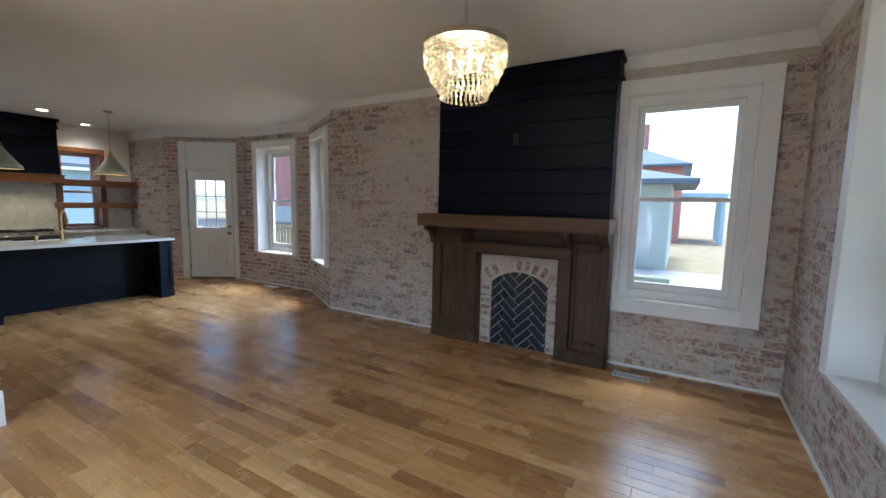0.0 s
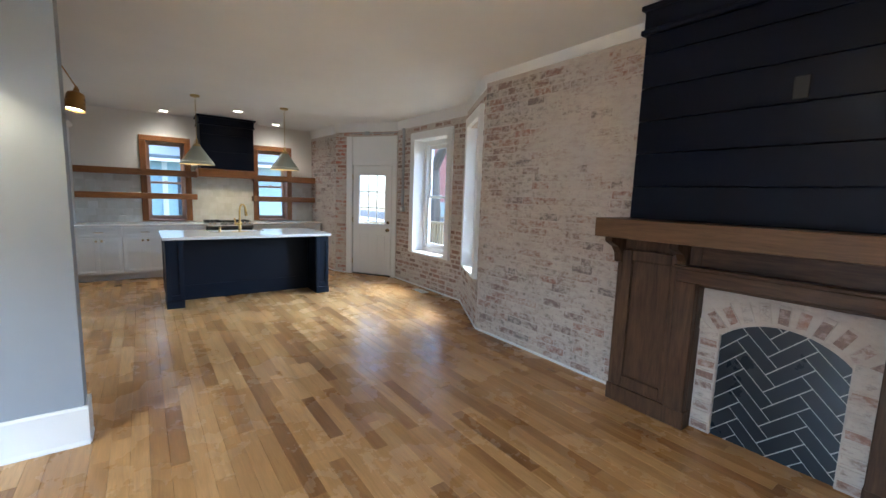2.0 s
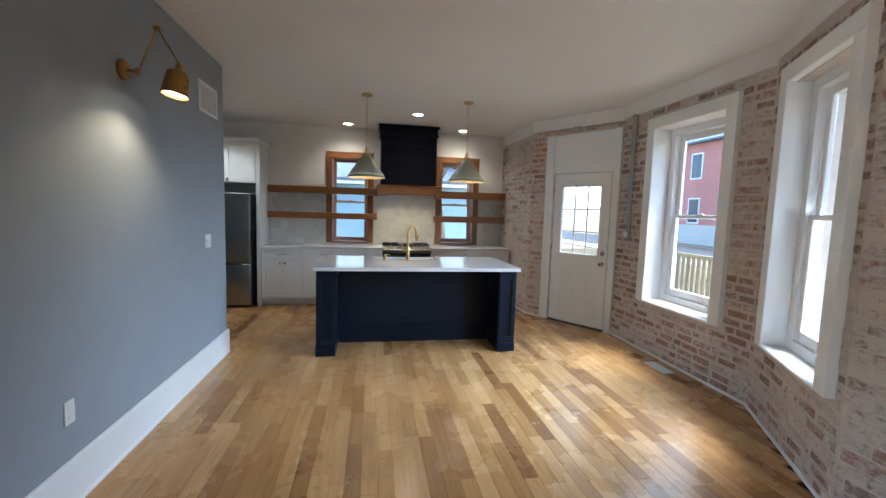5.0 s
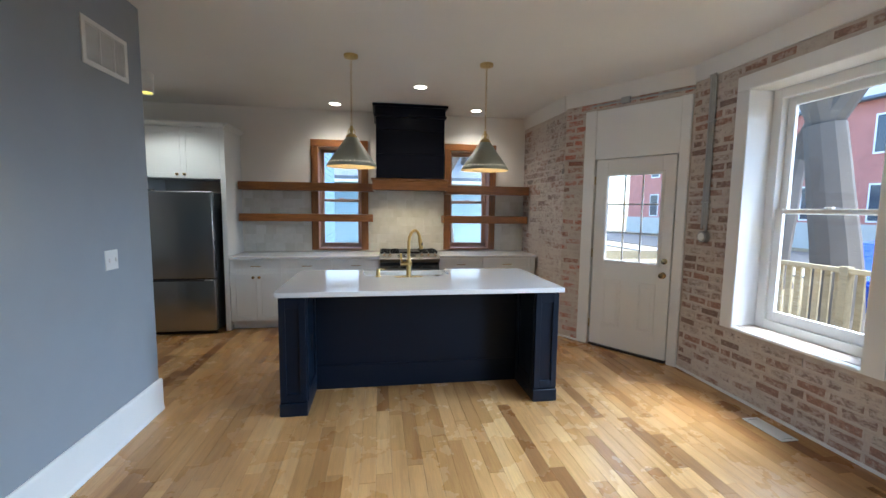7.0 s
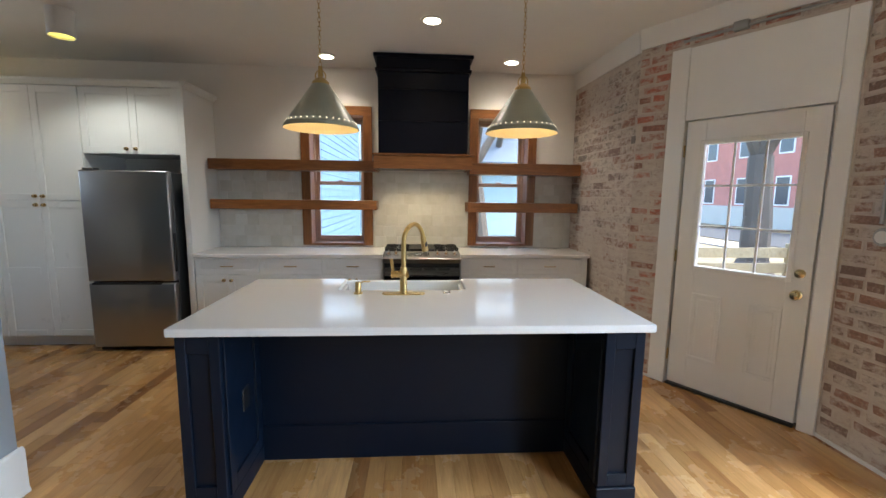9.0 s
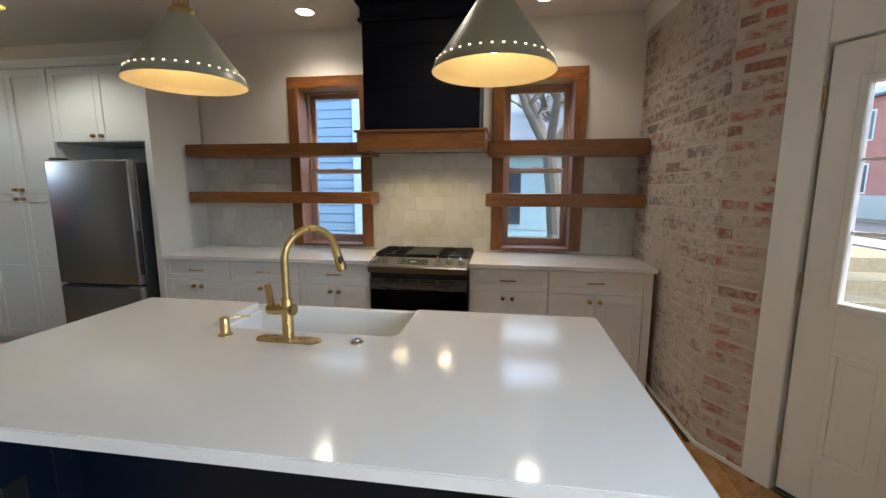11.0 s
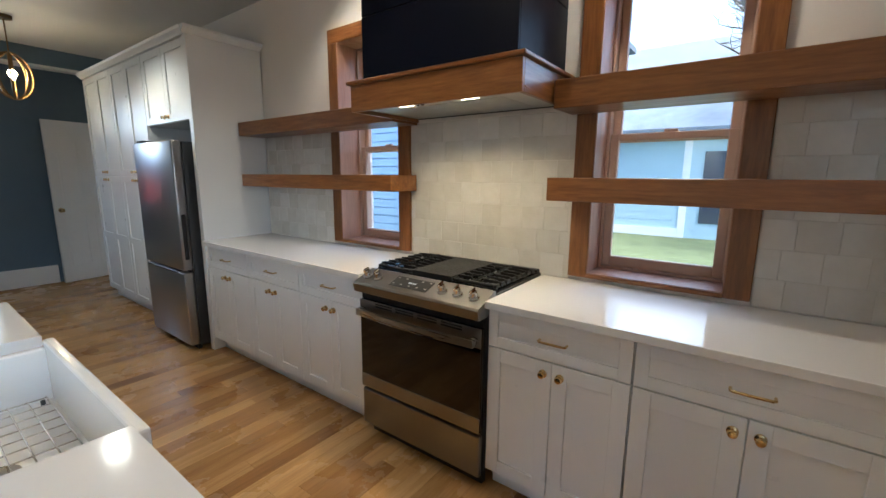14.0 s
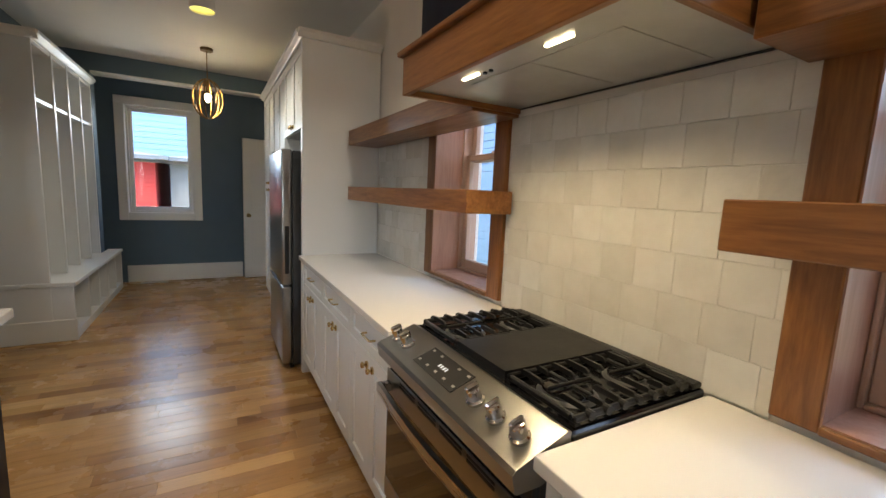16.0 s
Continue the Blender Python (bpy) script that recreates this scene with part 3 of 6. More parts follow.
for a, b, c, e in ((G0 - 0.03, G0, GZ0 - 0.03, GZ1 + 0.03), (G1, G1 + 0.03, GZ0 - 0.03, GZ1 + 0.03)):
    box(a, b, -0.012, 0.0, c, e, 0.004, bm)
for a, b in ((GZ0 - 0.03, GZ0), (GZ1, GZ1 + 0.03)):
    box(G0, G1, -0.012, 0.0, a, b, 0.004, bm)
part("glazing_bead", bm, WHITE_TRIM, leaf)
for k in (1, 2):
    u = G0 + (G1 - G0) * k / 3
    part("muntin", box(u - 0.007, u + 0.007, 0.012, 0.03, GZ0, GZ1, 0.002), WHITE_TRIM, leaf)
    z = GZ0 + (GZ1 - GZ0) * k / 3
    part("muntin", box(G0, G1, 0.013, 0.029, z - 0.007, z + 0.007, 0.002), WHITE_TRIM, leaf)
g = part("pane", box(G0, G1, 0.02, 0.023, GZ0, GZ1), GLASS, leaf)
g.visible_shadow = False
for a, b in ((D0 + 0.135, D0 + 0.335), (D0 + 0.51, D0 + 0.69)):
    bm = bmesh.new()
    for x0, x1, z0, z1 in ((a, b, 0.26, 0.285), (a, b, 0.755, 0.78), (a, a + 0.025, 0.285, 0.755), (b - 0.025, b, 0.285, 0.755)):
        box(x0, x1, -0.006, 0.0, z0, z1, 0.0025, bm)
    box(a + 0.045, b - 0.045, -0.004, 0.0, 0.305, 0.735, 0.002, bm)
    part("raised_panel", bm, WHITE_TRIM, leaf)
knob(leaf, Matrix.Translation((D1 - 0.065, 0, 0.885)), GOLD, 0.028, 0.055, "door_knob")
part("deadbolt", lathe([(0.03, 0), (0.028, -0.012), (0.014, -0.014), (0.012, -0.03), (0.0001, -0.031)], (D1 - 0.06, 0, 1.025), 'y', 18), GOLD, leaf, "", True)
for z in (0.25, 1.05, 1.85):
    part("hinge", cyl((D0 - 0.006, -0.008, z - 0.045), (D0 - 0.006, -0.008, z + 0.045), 0.006, seg=10), BRASS, d)

# ---------- kitchen wall, mudroom walls, inner walls ----------
MK, LK = wall_frame((KX, -3.78), (KX, 3.975))


def along_k(y):
    return y + 3.78


K1 = (along_k(0.975), along_k(1.735))
K2 = (along_k(2.795), along_k(3.545))
w = structure("wall_kitchen", slab(LK, 0, WALL_TOP, 0.3, [(K1[0] + 0.09, K1[1] - 0.09, 0.955, 2.335), (K2[0] + 0.09, K2[1] - 0.09, 0.955, 2.335)]), WALL_WHITE, "warm white painted kitchen wall")
w.matrix_basis = MK
for i, k in ((5, K1), (6, K2)):
    window("window_%d" % i, "cherry-cased double-hung kitchen window behind floating shelves", MK, k[0], k[1], 0.936, 2.43, 0.092, 0.026, 0.175, 0.012, 0.04, CHERRY_Y, PINKWOOD, SASHWOOD, False, 0.48, CHERRY_Y)

for k in (K1, K2):
    daylight(MK, k[0] + 0.12, k[1] - 0.12, 1.02, 2.25, 0.15, 0.27, 52, 84)

MF, LF = wall_frame((-6.5, -3.78), (KX, -3.78))
FWU = (-6.5 + 6.975, -6.5 + 7.945)
w = structure("wall_mudroom", slab(LF, 0, WALL_TOP, 0.3, [(FWU[0] + 0.1, FWU[1] - 0.1, 0.865 + 0.1, 2.50 - 0.1)]), WALL_BLUE, "slate blue painted mudroom wall")
w.matrix_basis = MF
window("window_7", "white double-hung mudroom window in a slate blue wall", MF, FWU[0], FWU[1], 0.865, 2.50, 0.1, 0.022, 0.11, 0.02, 0.045)
daylight(MF, FWU[0] + 0.15, FWU[1] - 0.15, 1.95, 2.4, 0.6, -0.14, 80, 100)
structure("baseboard_mudroom", box(-8.46, -7.03, -3.779, -3.76, 0.001, 0.235, 0.004), WHITE_TRIM, "tall white baseboard")
structure("wall_hall", box(-6.5, -6.36, -3.78, 0.149, 0, WALL_TOP), WALL_BLUE, "slate blue wall behind the lockers")
bm = box(-6.88, -6.501, -3.30, -3.14, 0, 2.64)
structure("wall_jamb", bm, WALL_BLUE, "slate blue opening jamb")
structure("wall_header", box(KX, -6.501, -3.30, -3.14, 2.64, WALL_TOP), WALL_BLUE, "slate blue header over the mudroom alcove")
structure("trim_header", box(KX + 0.001, -6.88, -3.31, -3.13, 2.615, 2.639, 0.003), WHITE_TRIM, "white trim under the header")
GWX = -6.62
structure("wall_grey", box(GWX, -3.50, 0.15, 0.265, 0, WALL_TOP), WALL_GREY, "blue-grey painted partition wall")
structure("wall_stub", box(-3.50, -3.34, -2.6, 0.635, 0, WALL_TOP), WALL_GREY, "blue-grey painted wall end beside the living room")
MS, LS = wall_frame((EX, -2.6), (-3.34, -2.6))
# unseen window, added here so that daylight reaches the fireplace wall
WS_U = (1.3, 2.6)
w = structure("wall_south", slab(LS, 0, WALL_TOP, 0.2, [(WS_U[0] + 0.11, WS_U[1] - 0.11, 0.60, 2.56)]), WALL_GREY, "blue-grey painted wall behind the walk")
w.matrix_basis = MS
window("window_8", "white double-hung window, unseen, added to light the living room", MS, WS_U[0], WS_U[1], 0.58, 2.66, 0.115, 0.03, 0.1, 0.06, 0.06, bottom_casing=False)
# strong area lamp as the daylight of the added window
daylight(MS, WS_U[0] + 0.2, WS_U[1] - 0.2, 0.75, 2.4, 72.0, -0.04, 4, 165)


def baseboard(name, outline_len, m):
    o = structure(name, prism([(0, 0.001), (-0.024, 0.001), (-0.024, 0.012), (-0.018, 0.03), (-0.018, 0.225), (-0.010, 0.24), (0, 0.24)], 0, outline_len, 'x'), WHITE_TRIM, "tall white painted baseboard")
    o.matrix_basis = m
    return o


BASES = (("baseboard_grey", (GWX - 0.018, 0.265), (-3.50, 0.265)), ("baseboard_stub_end", (-3.50, 0.635), (-3.34, 0.635)), ("baseboard_stub", (-3.34, 0.653), (-3.34, -2.6)), ("baseboard_grey_end", (GWX, 0.15), (GWX, 0.265)), ("baseboard_stub_back", (-3.50, 0.2655), (-3.50, 0.653)))
for nm, b, a in BASES:
    m, ln = wall_frame(a, b)
    baseboard(nm, ln, m)

# ceiling and ground slab
bm = prism([(KX - 0.3, ceil_at(KX - 0.3)), (EX + 0.3, ceil_at(EX + 0.3)), (EX + 0.3, 3.2), (KX - 0.3, 3.2)], -4.1, 5.1, 'y')
structure("ceiling", bm, CEIL, "white painted plaster ceiling")
structure("floor", box(KX - 0.25, EX + 0.25, -4.05, 4.75, -0.20, -0.019), SUBFLOOR, "honey bamboo plank floor with darker boards")

# ---------- fireplace ----------
LEG_F, SH_F = 3.93, 3.64
fp = thing("fireplace", "dark-stained wooden mantelpiece round a whitewashed brick hearth with herringbone tile", "fireplace")
for x0, x1, sgn in ((-1.975, -1.40, 1), (-0.515, -0.045, -1)):
    part("pilaster", box(x0, x1, LEG_F, FY - 0.012, 0.001, 1.30, 0.004), MANTEL, fp)
    bm = bmesh.new()
    a, b = (x0, x1 - 0.135) if sgn > 0 else (x0 + 0.135, x1)
    st = (0.11, 0.045) if sgn > 0 else (0.035, 0.085)
    for q in ((a, a + st[0], 0.131, 1.2), (b - st[1], b, 0.131, 1.2), (a + st[0], b - st[1], 0.131, 0.22), (a + st[0], b - st[1], 1.12, 1.2)):
        box(q[0], q[1], LEG_F - 0.022, LEG_F, q[2], q[3], 0.004, bm)
    part("panel_frame", bm, MANTEL, fp)
    part("plinth", box(x0 - 0.006, x1 + 0.006, LEG_F - 0.034, LEG_F + 0.05, 0.001, 0.13, 0.006), MANTEL, fp)
    inner = (x1 - 0.13, x1) if sgn > 0 else (x0, x0 + 0.13)
    part("inner_post", box(inner[0], inner[1], LEG_F - 0.05, LEG_F, 0.131, 1.034, 0.005), MANTEL, fp)
part("lintel", box(-1.40, -0.515, LEG_F, FY - 0.012, 1.01, 1.30, 0.003), MANTEL_X, fp)
bm = box(-1.53, -0.39, LEG_F - 0.05, LEG_F, 1.035, 1.12, 0.005)
box(-1.55, -0.37, LEG_F - 0.065, LEG_F, 1.12, 1.145, 0.006, bm)
part("lintel_moulding", bm, MANTEL_X, fp)
part("mantel_shelf", box(-2.02, -0.03, SH_F, FY - 0.012, 1.30, 1.435, 0.006, seg=2), MANTEL_SHELF, fp, "thick brown wooden mantel shelf")
for x in (-1.965, -1.50, -0.42, -0.075):
    prof = [(LEG_F, 1.298), (SH_F + 0.10, 1.298), (SH_F + 0.10, 1.262), (SH_F + 0.13, 1.245), (SH_F + 0.19, 1.22), (SH_F + 0.235, 1.17), (SH_F + 0.25, 1.10), (LEG_F, 1.09)]
    part("corbel", prism(prof, x - 0.028, x + 0.028, 'x'), MANTEL, fp)
# brick surround with segmental arch and herringbone infill
HX0, HX1, HY = -1.40, -0.515, 4.02
AX0, AX1, AZ, ARISE = -1.275, -0.64, 0.70, 0.13
cx = (AX0 + AX1) / 2
rad = ((AX1 - AX0) ** 2 / 4 + ARISE ** 2) / (2 * ARISE)
half = math.asin((AX1 - AX0) / 2 / rad)
arch = [(cx + rad * math.sin(half * k / 8), AZ + ARISE - rad + rad * math.cos(half * k / 8)) for k in range(-8, 9)]
bm = prism([(HX0, 0.001), (AX0, 0.001)] + arch + [(AX1, 0.001), (HX1, 0.001), (HX1, 1.01), (HX0, 1.01)], HY, FY - 0.012, 'y')
part("brick_surround", bm, MORTAR, fp, "whitewashed brick surround")
sh = [brick_mesh(900 + k, BRICK_WORN)[0] for k in range(4)]
rr = random.Random(5)
for row in range(10):
    for x0, x1 in ((HX0 + 0.005, AX0 - 0.004), (AX1 + 0.004, HX1 - 0.005)):
        o = new("brick", sh[row % 4])
        o.parent = fp
        o.matrix_basis = Matrix.Translation((x0, HY, 0.01 + row * 0.0735)) @ Matrix.Diagonal((x1 - x0, rr.uniform(0.006, 0.014), 0.062, 1))
for k in range(11):
    a = -half * 1.12 + 2 * half * 1.12 * k / 10
    o = new("brick", sh[k % 4])
    o.parent = fp
    o.matrix_basis = Matrix.Translation((cx + (rad + 0.012) * math.sin(a), HY, AZ + ARISE - rad + (rad + 0.012) * math.cos(a))) @ Matrix.Rotation(a, 4, 'Y') @ Matrix.Translation((-0.029, 0, 0)) @ Matrix.Diagonal((0.058, rr.uniform(0.006, 0.012), 0.15 - 0.02 * math.cos(a * 3), 1))
back_y = HY + 0.02
part("grout_panel", prism([(AX0, 0.001)] + arch + [(AX1, 0.001)], back_y, back_y + 0.03, 'y'), GROUT, fp)


def clip_poly(poly, inside, cross):
    out = []
    for i, p in enumerate(poly):
        q = poly[(i + 1) % len(poly)]
        if inside(p):
            out.append(p)
        if inside(p) != inside(q):
            out.append(cross(p, q))
    return out


def half_plane(nx, nz, c):
    def inside(p):
        return p[0] * nx + p[1] * nz <= c

    def cross(p, q):
        a, b = p[0] * nx + p[1] * nz - c, q[0] * nx + q[1] * nz - c
        s = a / (a - b)
        return (p[0] + s * (q[0] - p[0]), p[1] + s * (q[1] - p[1]))
    return inside, cross


planes = [half_plane(-1, 0, -AX0 - 0.003), half_plane(1, 0, AX1 - 0.003), half_plane(0, -1, -0.004)]
for p, q in zip(arch, arch[1:]):
    nx, nz = -(q[1] - p[1]), q[0] - p[0]
    ln = math.hypot(nx, nz)
    planes.append(half_plane(nx / ln, nz / ln, (p[0] * nx + p[1] * nz) / ln - 0.003))
TL, TW, GAP = 0.24, 0.08, 0.006
for i in range(-14, 15):
    for k in range(-5, 6):
        for upright in (False, True):
            # herringbone lattice, turned by 45 degrees
            if upright:
                x0, z0, w_, h_ = TL + i * TW + k * TL, i * TW + TW - TL - k * TL, TW, TL
            else:
                x0, z0, w_, h_ = i * TW + k * TL, i * TW - k * TL, TL, TW
            poly = [(x0 + GAP / 2, z0 + GAP / 2), (x0 + w_ - GAP / 2, z0 + GAP / 2), (x0 + w_ - GAP / 2, z0 + h_ - GAP / 2), (x0 + GAP / 2, z0 + h_ - GAP / 2)]
            s = math.sqrt(0.5)
            poly = [(cx + (x - z) * s, 0.35 + (x + z) * s) for x, z in poly]
            for ins, cr in planes:
                poly = clip_poly(poly, ins, cr)
                if len(poly) < 3:
                    break
            if len(poly) >= 3 and abs(sum(p[0] * q[1] - q[0] * p[1] for p, q in zip(poly, poly[1:] + poly[:1]))) > 2e-4:
                part("tile", prism(poly, back_y - 0.006, back_y, 'y'), BLUE_TILE, fp)

# black-blue shiplap chimney panel with crown
CEILING = ceil_at(-1.0)
cp = thing("chimney_panel", "black-blue painted shiplap chimney breast above the mantel", "panelling")
PX0, PX1, PY = -1.885, -0.066, 3.86
part("core", box(PX0 + 0.01, PX1 - 0.01, PY + 0.02, FY - 0.013, 1.437, CEILING - 0.012), BLACK_NAVY, cp)
zs = [1.437, 1.665, 1.895, 2.12, 2.345, 2.57, 2.70]
for a, b in zip(zs, zs[1:]):
    part("board", box(PX0, PX1, PY, PY + 0.02, a, b - 0.005, 0.003), BLACK_NAVY, cp)
for x0, x1 in ((PX0, PX0 + 0.01), (PX1 - 0.01, PX1)):
    part("side_board", box(x0, x1, PY + 0.0205, FY - 0.013, 1.437, 2.70), BLACK_NAVY, cp)
bm = box(PX0 - 0.03, PX1 + 0.03, PY - 0.03, FY - 0.013, 2.70, 2.735, 0.008)
box(PX0 - 0.012, PX1 + 0.012, PY - 0.012, FY - 0.013, 2.735, 2.86, 0.003, bm)
box(PX0 - 0.035, PX1 + 0.035, PY - 0.035, FY - 0.013, 2.86, CEILING - 0.004, 0.008, bm)
part("crown", bm, BLACK_NAVY, cp)
bm = box(-1.02, -0.95, PY - 0.008, PY, 2.135, 2.255, 0.003)
part("outlet_plate", bm, BLACK_PLASTIC, cp, "black recessed socket plate")


# ---------- shaker cabinets ----------
def shaker(parent, name, x, y0, y1, z0, z1, rail=0.06, mat=None):
    """A recessed-panel front facing +x whose back lies at x."""
    bm = box(x, x + 0.019, y0, y0 + rail, z0, z1, 0.0015)
    box(x, x + 0.019, y1 - rail, y1, z0, z1, 0.0015, bm)
    box(x, x + 0.019, y0 + rail, y1 - rail, z0, z0 + rail, 0.0015, bm)
    box(x, x + 0.019, y0 + rail, y1 - rail, z1 - rail, z1, 0.0015, bm)
    box(x, x + 0.009, y0 + rail - 0.002, y1 - rail + 0.002, z0 + rail - 0.002, z1 - rail + 0.002, 0, bm)
    return part(name, bm, mat or CAB_WHITE, parent)


TO_X = Matrix.Rotation(radians(90), 4, 'Z')     # local -y to +x


def cab_knob(parent, x, y, z):
    return knob(parent, Matrix.Translation((x, y, z)) @ TO_X, GOLD, 0.0145, 0.027)


def bar_pull(parent, x, y, z, half=0.055):
    pts = [(x, y - half, z), (x + 0.02, y - half, z), (x + 0.026, y - half + 0.006, z), (x + 0.026, y + half - 0.006, z), (x + 0.02, y + half, z), (x, y + half, z)]
    return part("handle", tube(pts, 0.0048, 8), GOLD, parent, "slim gold bar pull", True)


BX = -8.685                     # front of the cabinet boxes
BACK = KX + 0.012
for y0, y1 in ((0.093, 0.692), (0.694, 1.293), (1.295, 1.888), (2.657, 3.236), (3.240, 3.90)):
    c = thing("base_cabinet", "white shaker base cabinet with one drawer and two doors", "cabinet", "kitchen base cabinets")
    part("body", box(BACK, BX, y0, y1, 0.105, 0.882), CAB_WHITE, c)
    part("toe_kick", box(BACK, BX - 0.06, y0, y1, 0.002, 0.104), CAB_WHITE, c)
    dr = shaker(c, "drawer", BX, y0 + 0.002, y1 - 0.002, 0.712, 0.872, 0.045)
    bar_pull(dr, BX + 0.017, (y0 + y1) / 2, 0.793)
    ym = (y0 + y1) / 2
    for a, b, ky in ((y0 + 0.002, ym - 0.0015, ym - 0.035), (ym + 0.0015, y1 - 0.002, ym + 0.035)):
        dd = shaker(c, "door", BX, a, b, 0.115, 0.706)
        cab_knob(dd, BX + 0.019, ky, 0.655)
fl = thing("cabinet_filler", "narrow white filler panel beside the brick wall", "filler")
part("panel", box(BACK, BX + 0.015, 3.902, 3.962, 0.002, 0.882, 0.002), CAB_WHITE, fl)
for y0, y1 in ((0.091, 1.888), (2.657, 3.972)):
    w = tagged(part("worktop", box(BACK, -8.628, y0, y1, 0.884, 0.916, 0.003, seg=2), QUARTZ, None), "white quartz kitchen worktop on the base cabinets", "worktop")

# pantry and fridge surround
FX = -8.685
for y0, y1 in ((-2.50, -1.66), (-1.655, -0.835)):
    c = thing("pantry_cabinet", "tall white shaker pantry cabinet with four doors", "cabinet", "pantry cabinets")
    part("body", box(BACK, FX, y0, y1, 0.105, 2.435), CAB_WHITE, c)
    part("toe_kick", box(BACK, FX - 0.05, y0, y1, 0.002, 0.104), CAB_WHITE, c)
    ym = (y0 + y1) / 2
    for z0, z1, kz in ((0.112, 1.400, 1.365), (1.408, 2.427, 1.445)):
        for a, b, ky in ((y0 + 0.002, ym - 0.0015, ym - 0.035), (ym + 0.0015, y1 - 0.002, ym + 0.035)):
            dd = shaker(c, "door", FX, a, b, z0, z1)
            if z1 < 1.5:
                part("mid_rail", box(FX + 0.009, FX + 0.019, a + 0.06, b - 0.06, 0.72, 0.78), CAB_WHITE, dd)
            cab_knob(dd, FX + 0.019, ky, kz)
c = thing("overfridge_cabinet", "white two-door cabinet above the fridge", "cabinet")
part("body", box(BACK, FX, -0.83, 0.03, 1.838, 2.435), CAB_WHITE, c)
for a, b, ky in ((-0.826, -0.4015, -0.44), (-0.3985, 0.028, -0.36)):
    dd = shaker(c, "door", FX, a, b, 1.842, 2.427)
    cab_knob(dd, FX + 0.019, ky, 1.885)
pn = thing("end_panel", "tall white end panel beside the fridge", "panel")
part("panel", box(BACK, -8.655, 0.033, 0.088, 0.002, 2.435, 0.002), CAB_WHITE, pn)
cr = thing("crown_moulding", "white crown moulding along the tall cabinets", "moulding")
prof = [(0.0, 2.436), (0.012, 2.436), (0.02, 2.445), (0.045, 2.465), (0.05, 2.485), (0.0, 2.485)]
part("front_run", prism([(FX + 0.019 + a, z) for a, z in prof], -2.50, 0.088, 'y'), CAB_WHITE, cr)
part("side_run", prism([(0.0885 + a, z) for a, z in prof], BACK, FX + 0.06, 'x'), CAB_WHITE, cr)
part("top_board", box(BACK, FX + 0.02, -2.50, 0.088, 2.436, 2.45), CAB_WHITE, cr)

# fridge
fr = thing("fridge", "stainless steel bottom-freezer fridge with dark grey sides", "fridge")
F0, F1, FF = -0.79, -0.025, -8.53
part("body", box(BACK + 0.02, FF - 0.075, F0 + 0.004, F1 - 0.004, 0.03, 1.675, 0.006), DARKSTEEL, fr)
up = part("upper_door", box(FF - 0.072, FF, F0, F1, 0.672, 1.685, 0.014, seg=3), FRIDGE_STEEL, fr, "", True)
lo = part("freezer_drawer", box(FF - 0.072, FF, F0, F1, 0.045, 0.655, 0.014, seg=3), FRIDGE_STEEL, fr, "", True)
part("seal", box(FF - 0.08, FF - 0.055, F0 + 0.01, F1 - 0.01, 0.64, 0.69), BLACK_PLASTIC, fr)
part("recessed_grip", box(FF - 0.04, FF + 0.002, F0 + 0.03, F1 - 0.12, 0.640, 0.658, 0.004), BLACK_PLASTIC, lo)
part("handle", box(FF - 0.05, FF - 0.02, F1 - 0.004, F1 + 0.012, 0.76, 1.12, 0.006), BLACK_PLASTIC, up)
part("hinge_cover", box(FF - 0.1, FF - 0.02, F0 + 0.02, F0 + 0.12, 1.686, 1.705, 0.006), DARKSTEEL, fr)
part("plinth_grille", box(FF - 0.09, FF - 0.06, F0 + 0.02, F1 - 0.02, 0.001, 0.04), BLACK_PLASTIC, fr)

# backsplash tiles
tl = thing("backsplash", "glossy handmade off-white wall tiles in running bond", "tiles")
for a, b in ((0.09, 0.973), (1.737, 2.793), (3.547, 3.972)):
    part("grout_bed", box(KX, KX + 0.006, a, b, 0.917, 1.745), GROUT, tl)
tv = []
for k in range(6):
    rk = random.Random(40 + k)
    bm = bmesh.new()
    lo4 = [bm.verts.new((0, y, z)) for y, z in ((0, 0), (1, 0), (1, 1), (0, 1))]
    hi4 = [bm.verts.new((1 + rk.uniform(-0.3, 0.3), y, z)) for y, z in ((0.01, 0.01), (0.99, 0.01), (0.99, 0.99), (0.01, 0.99))]
    bm.faces.new(hi4)
    for i in range(4):
        j = (i + 1) % 4
        bm.faces.new((lo4[i], lo4[j], hi4[j], hi4[i]))
    me = bpy.data.meshes.new("tile")
    bmesh.ops.recalc_face_normals(bm, faces=bm.faces)
    bm.to_mesh(me)
    bm.free()
    me.materials.append(TILE)
    tv.append(me)
TS, TH = 0.126, 0.1188
rk = random.Random(77)
skips = [(0.972, 1.738), (2.792, 3.548)]
for row in range(7):
    z0 = 0.918 + row * TH
    h = min(TH - 0.0014, 1.745 - z0)
    if h < 0.03:
        continue
    y = 0.092 - rk.uniform(0, TS)
    while y < 3.97:
        a, b = max(y, 0.092), min(y + TS - 0.0014, 3.97)
        for s0, s1 in skips:
            if a < s0 < b:
                b = s0
            if a < s1 < b:
                a = s1
            if a >= s0 and b <= s1:
                b = a
        if b - a > 0.012:
            o = new("tile", tv[rk.randrange(6)])
            o.parent = tl
            o.matrix_basis = Matrix.Translation((KX + 0.006, a, z0)) @ Matrix.Diagonal((0.0022, b - a, h, 1))
        y += TS

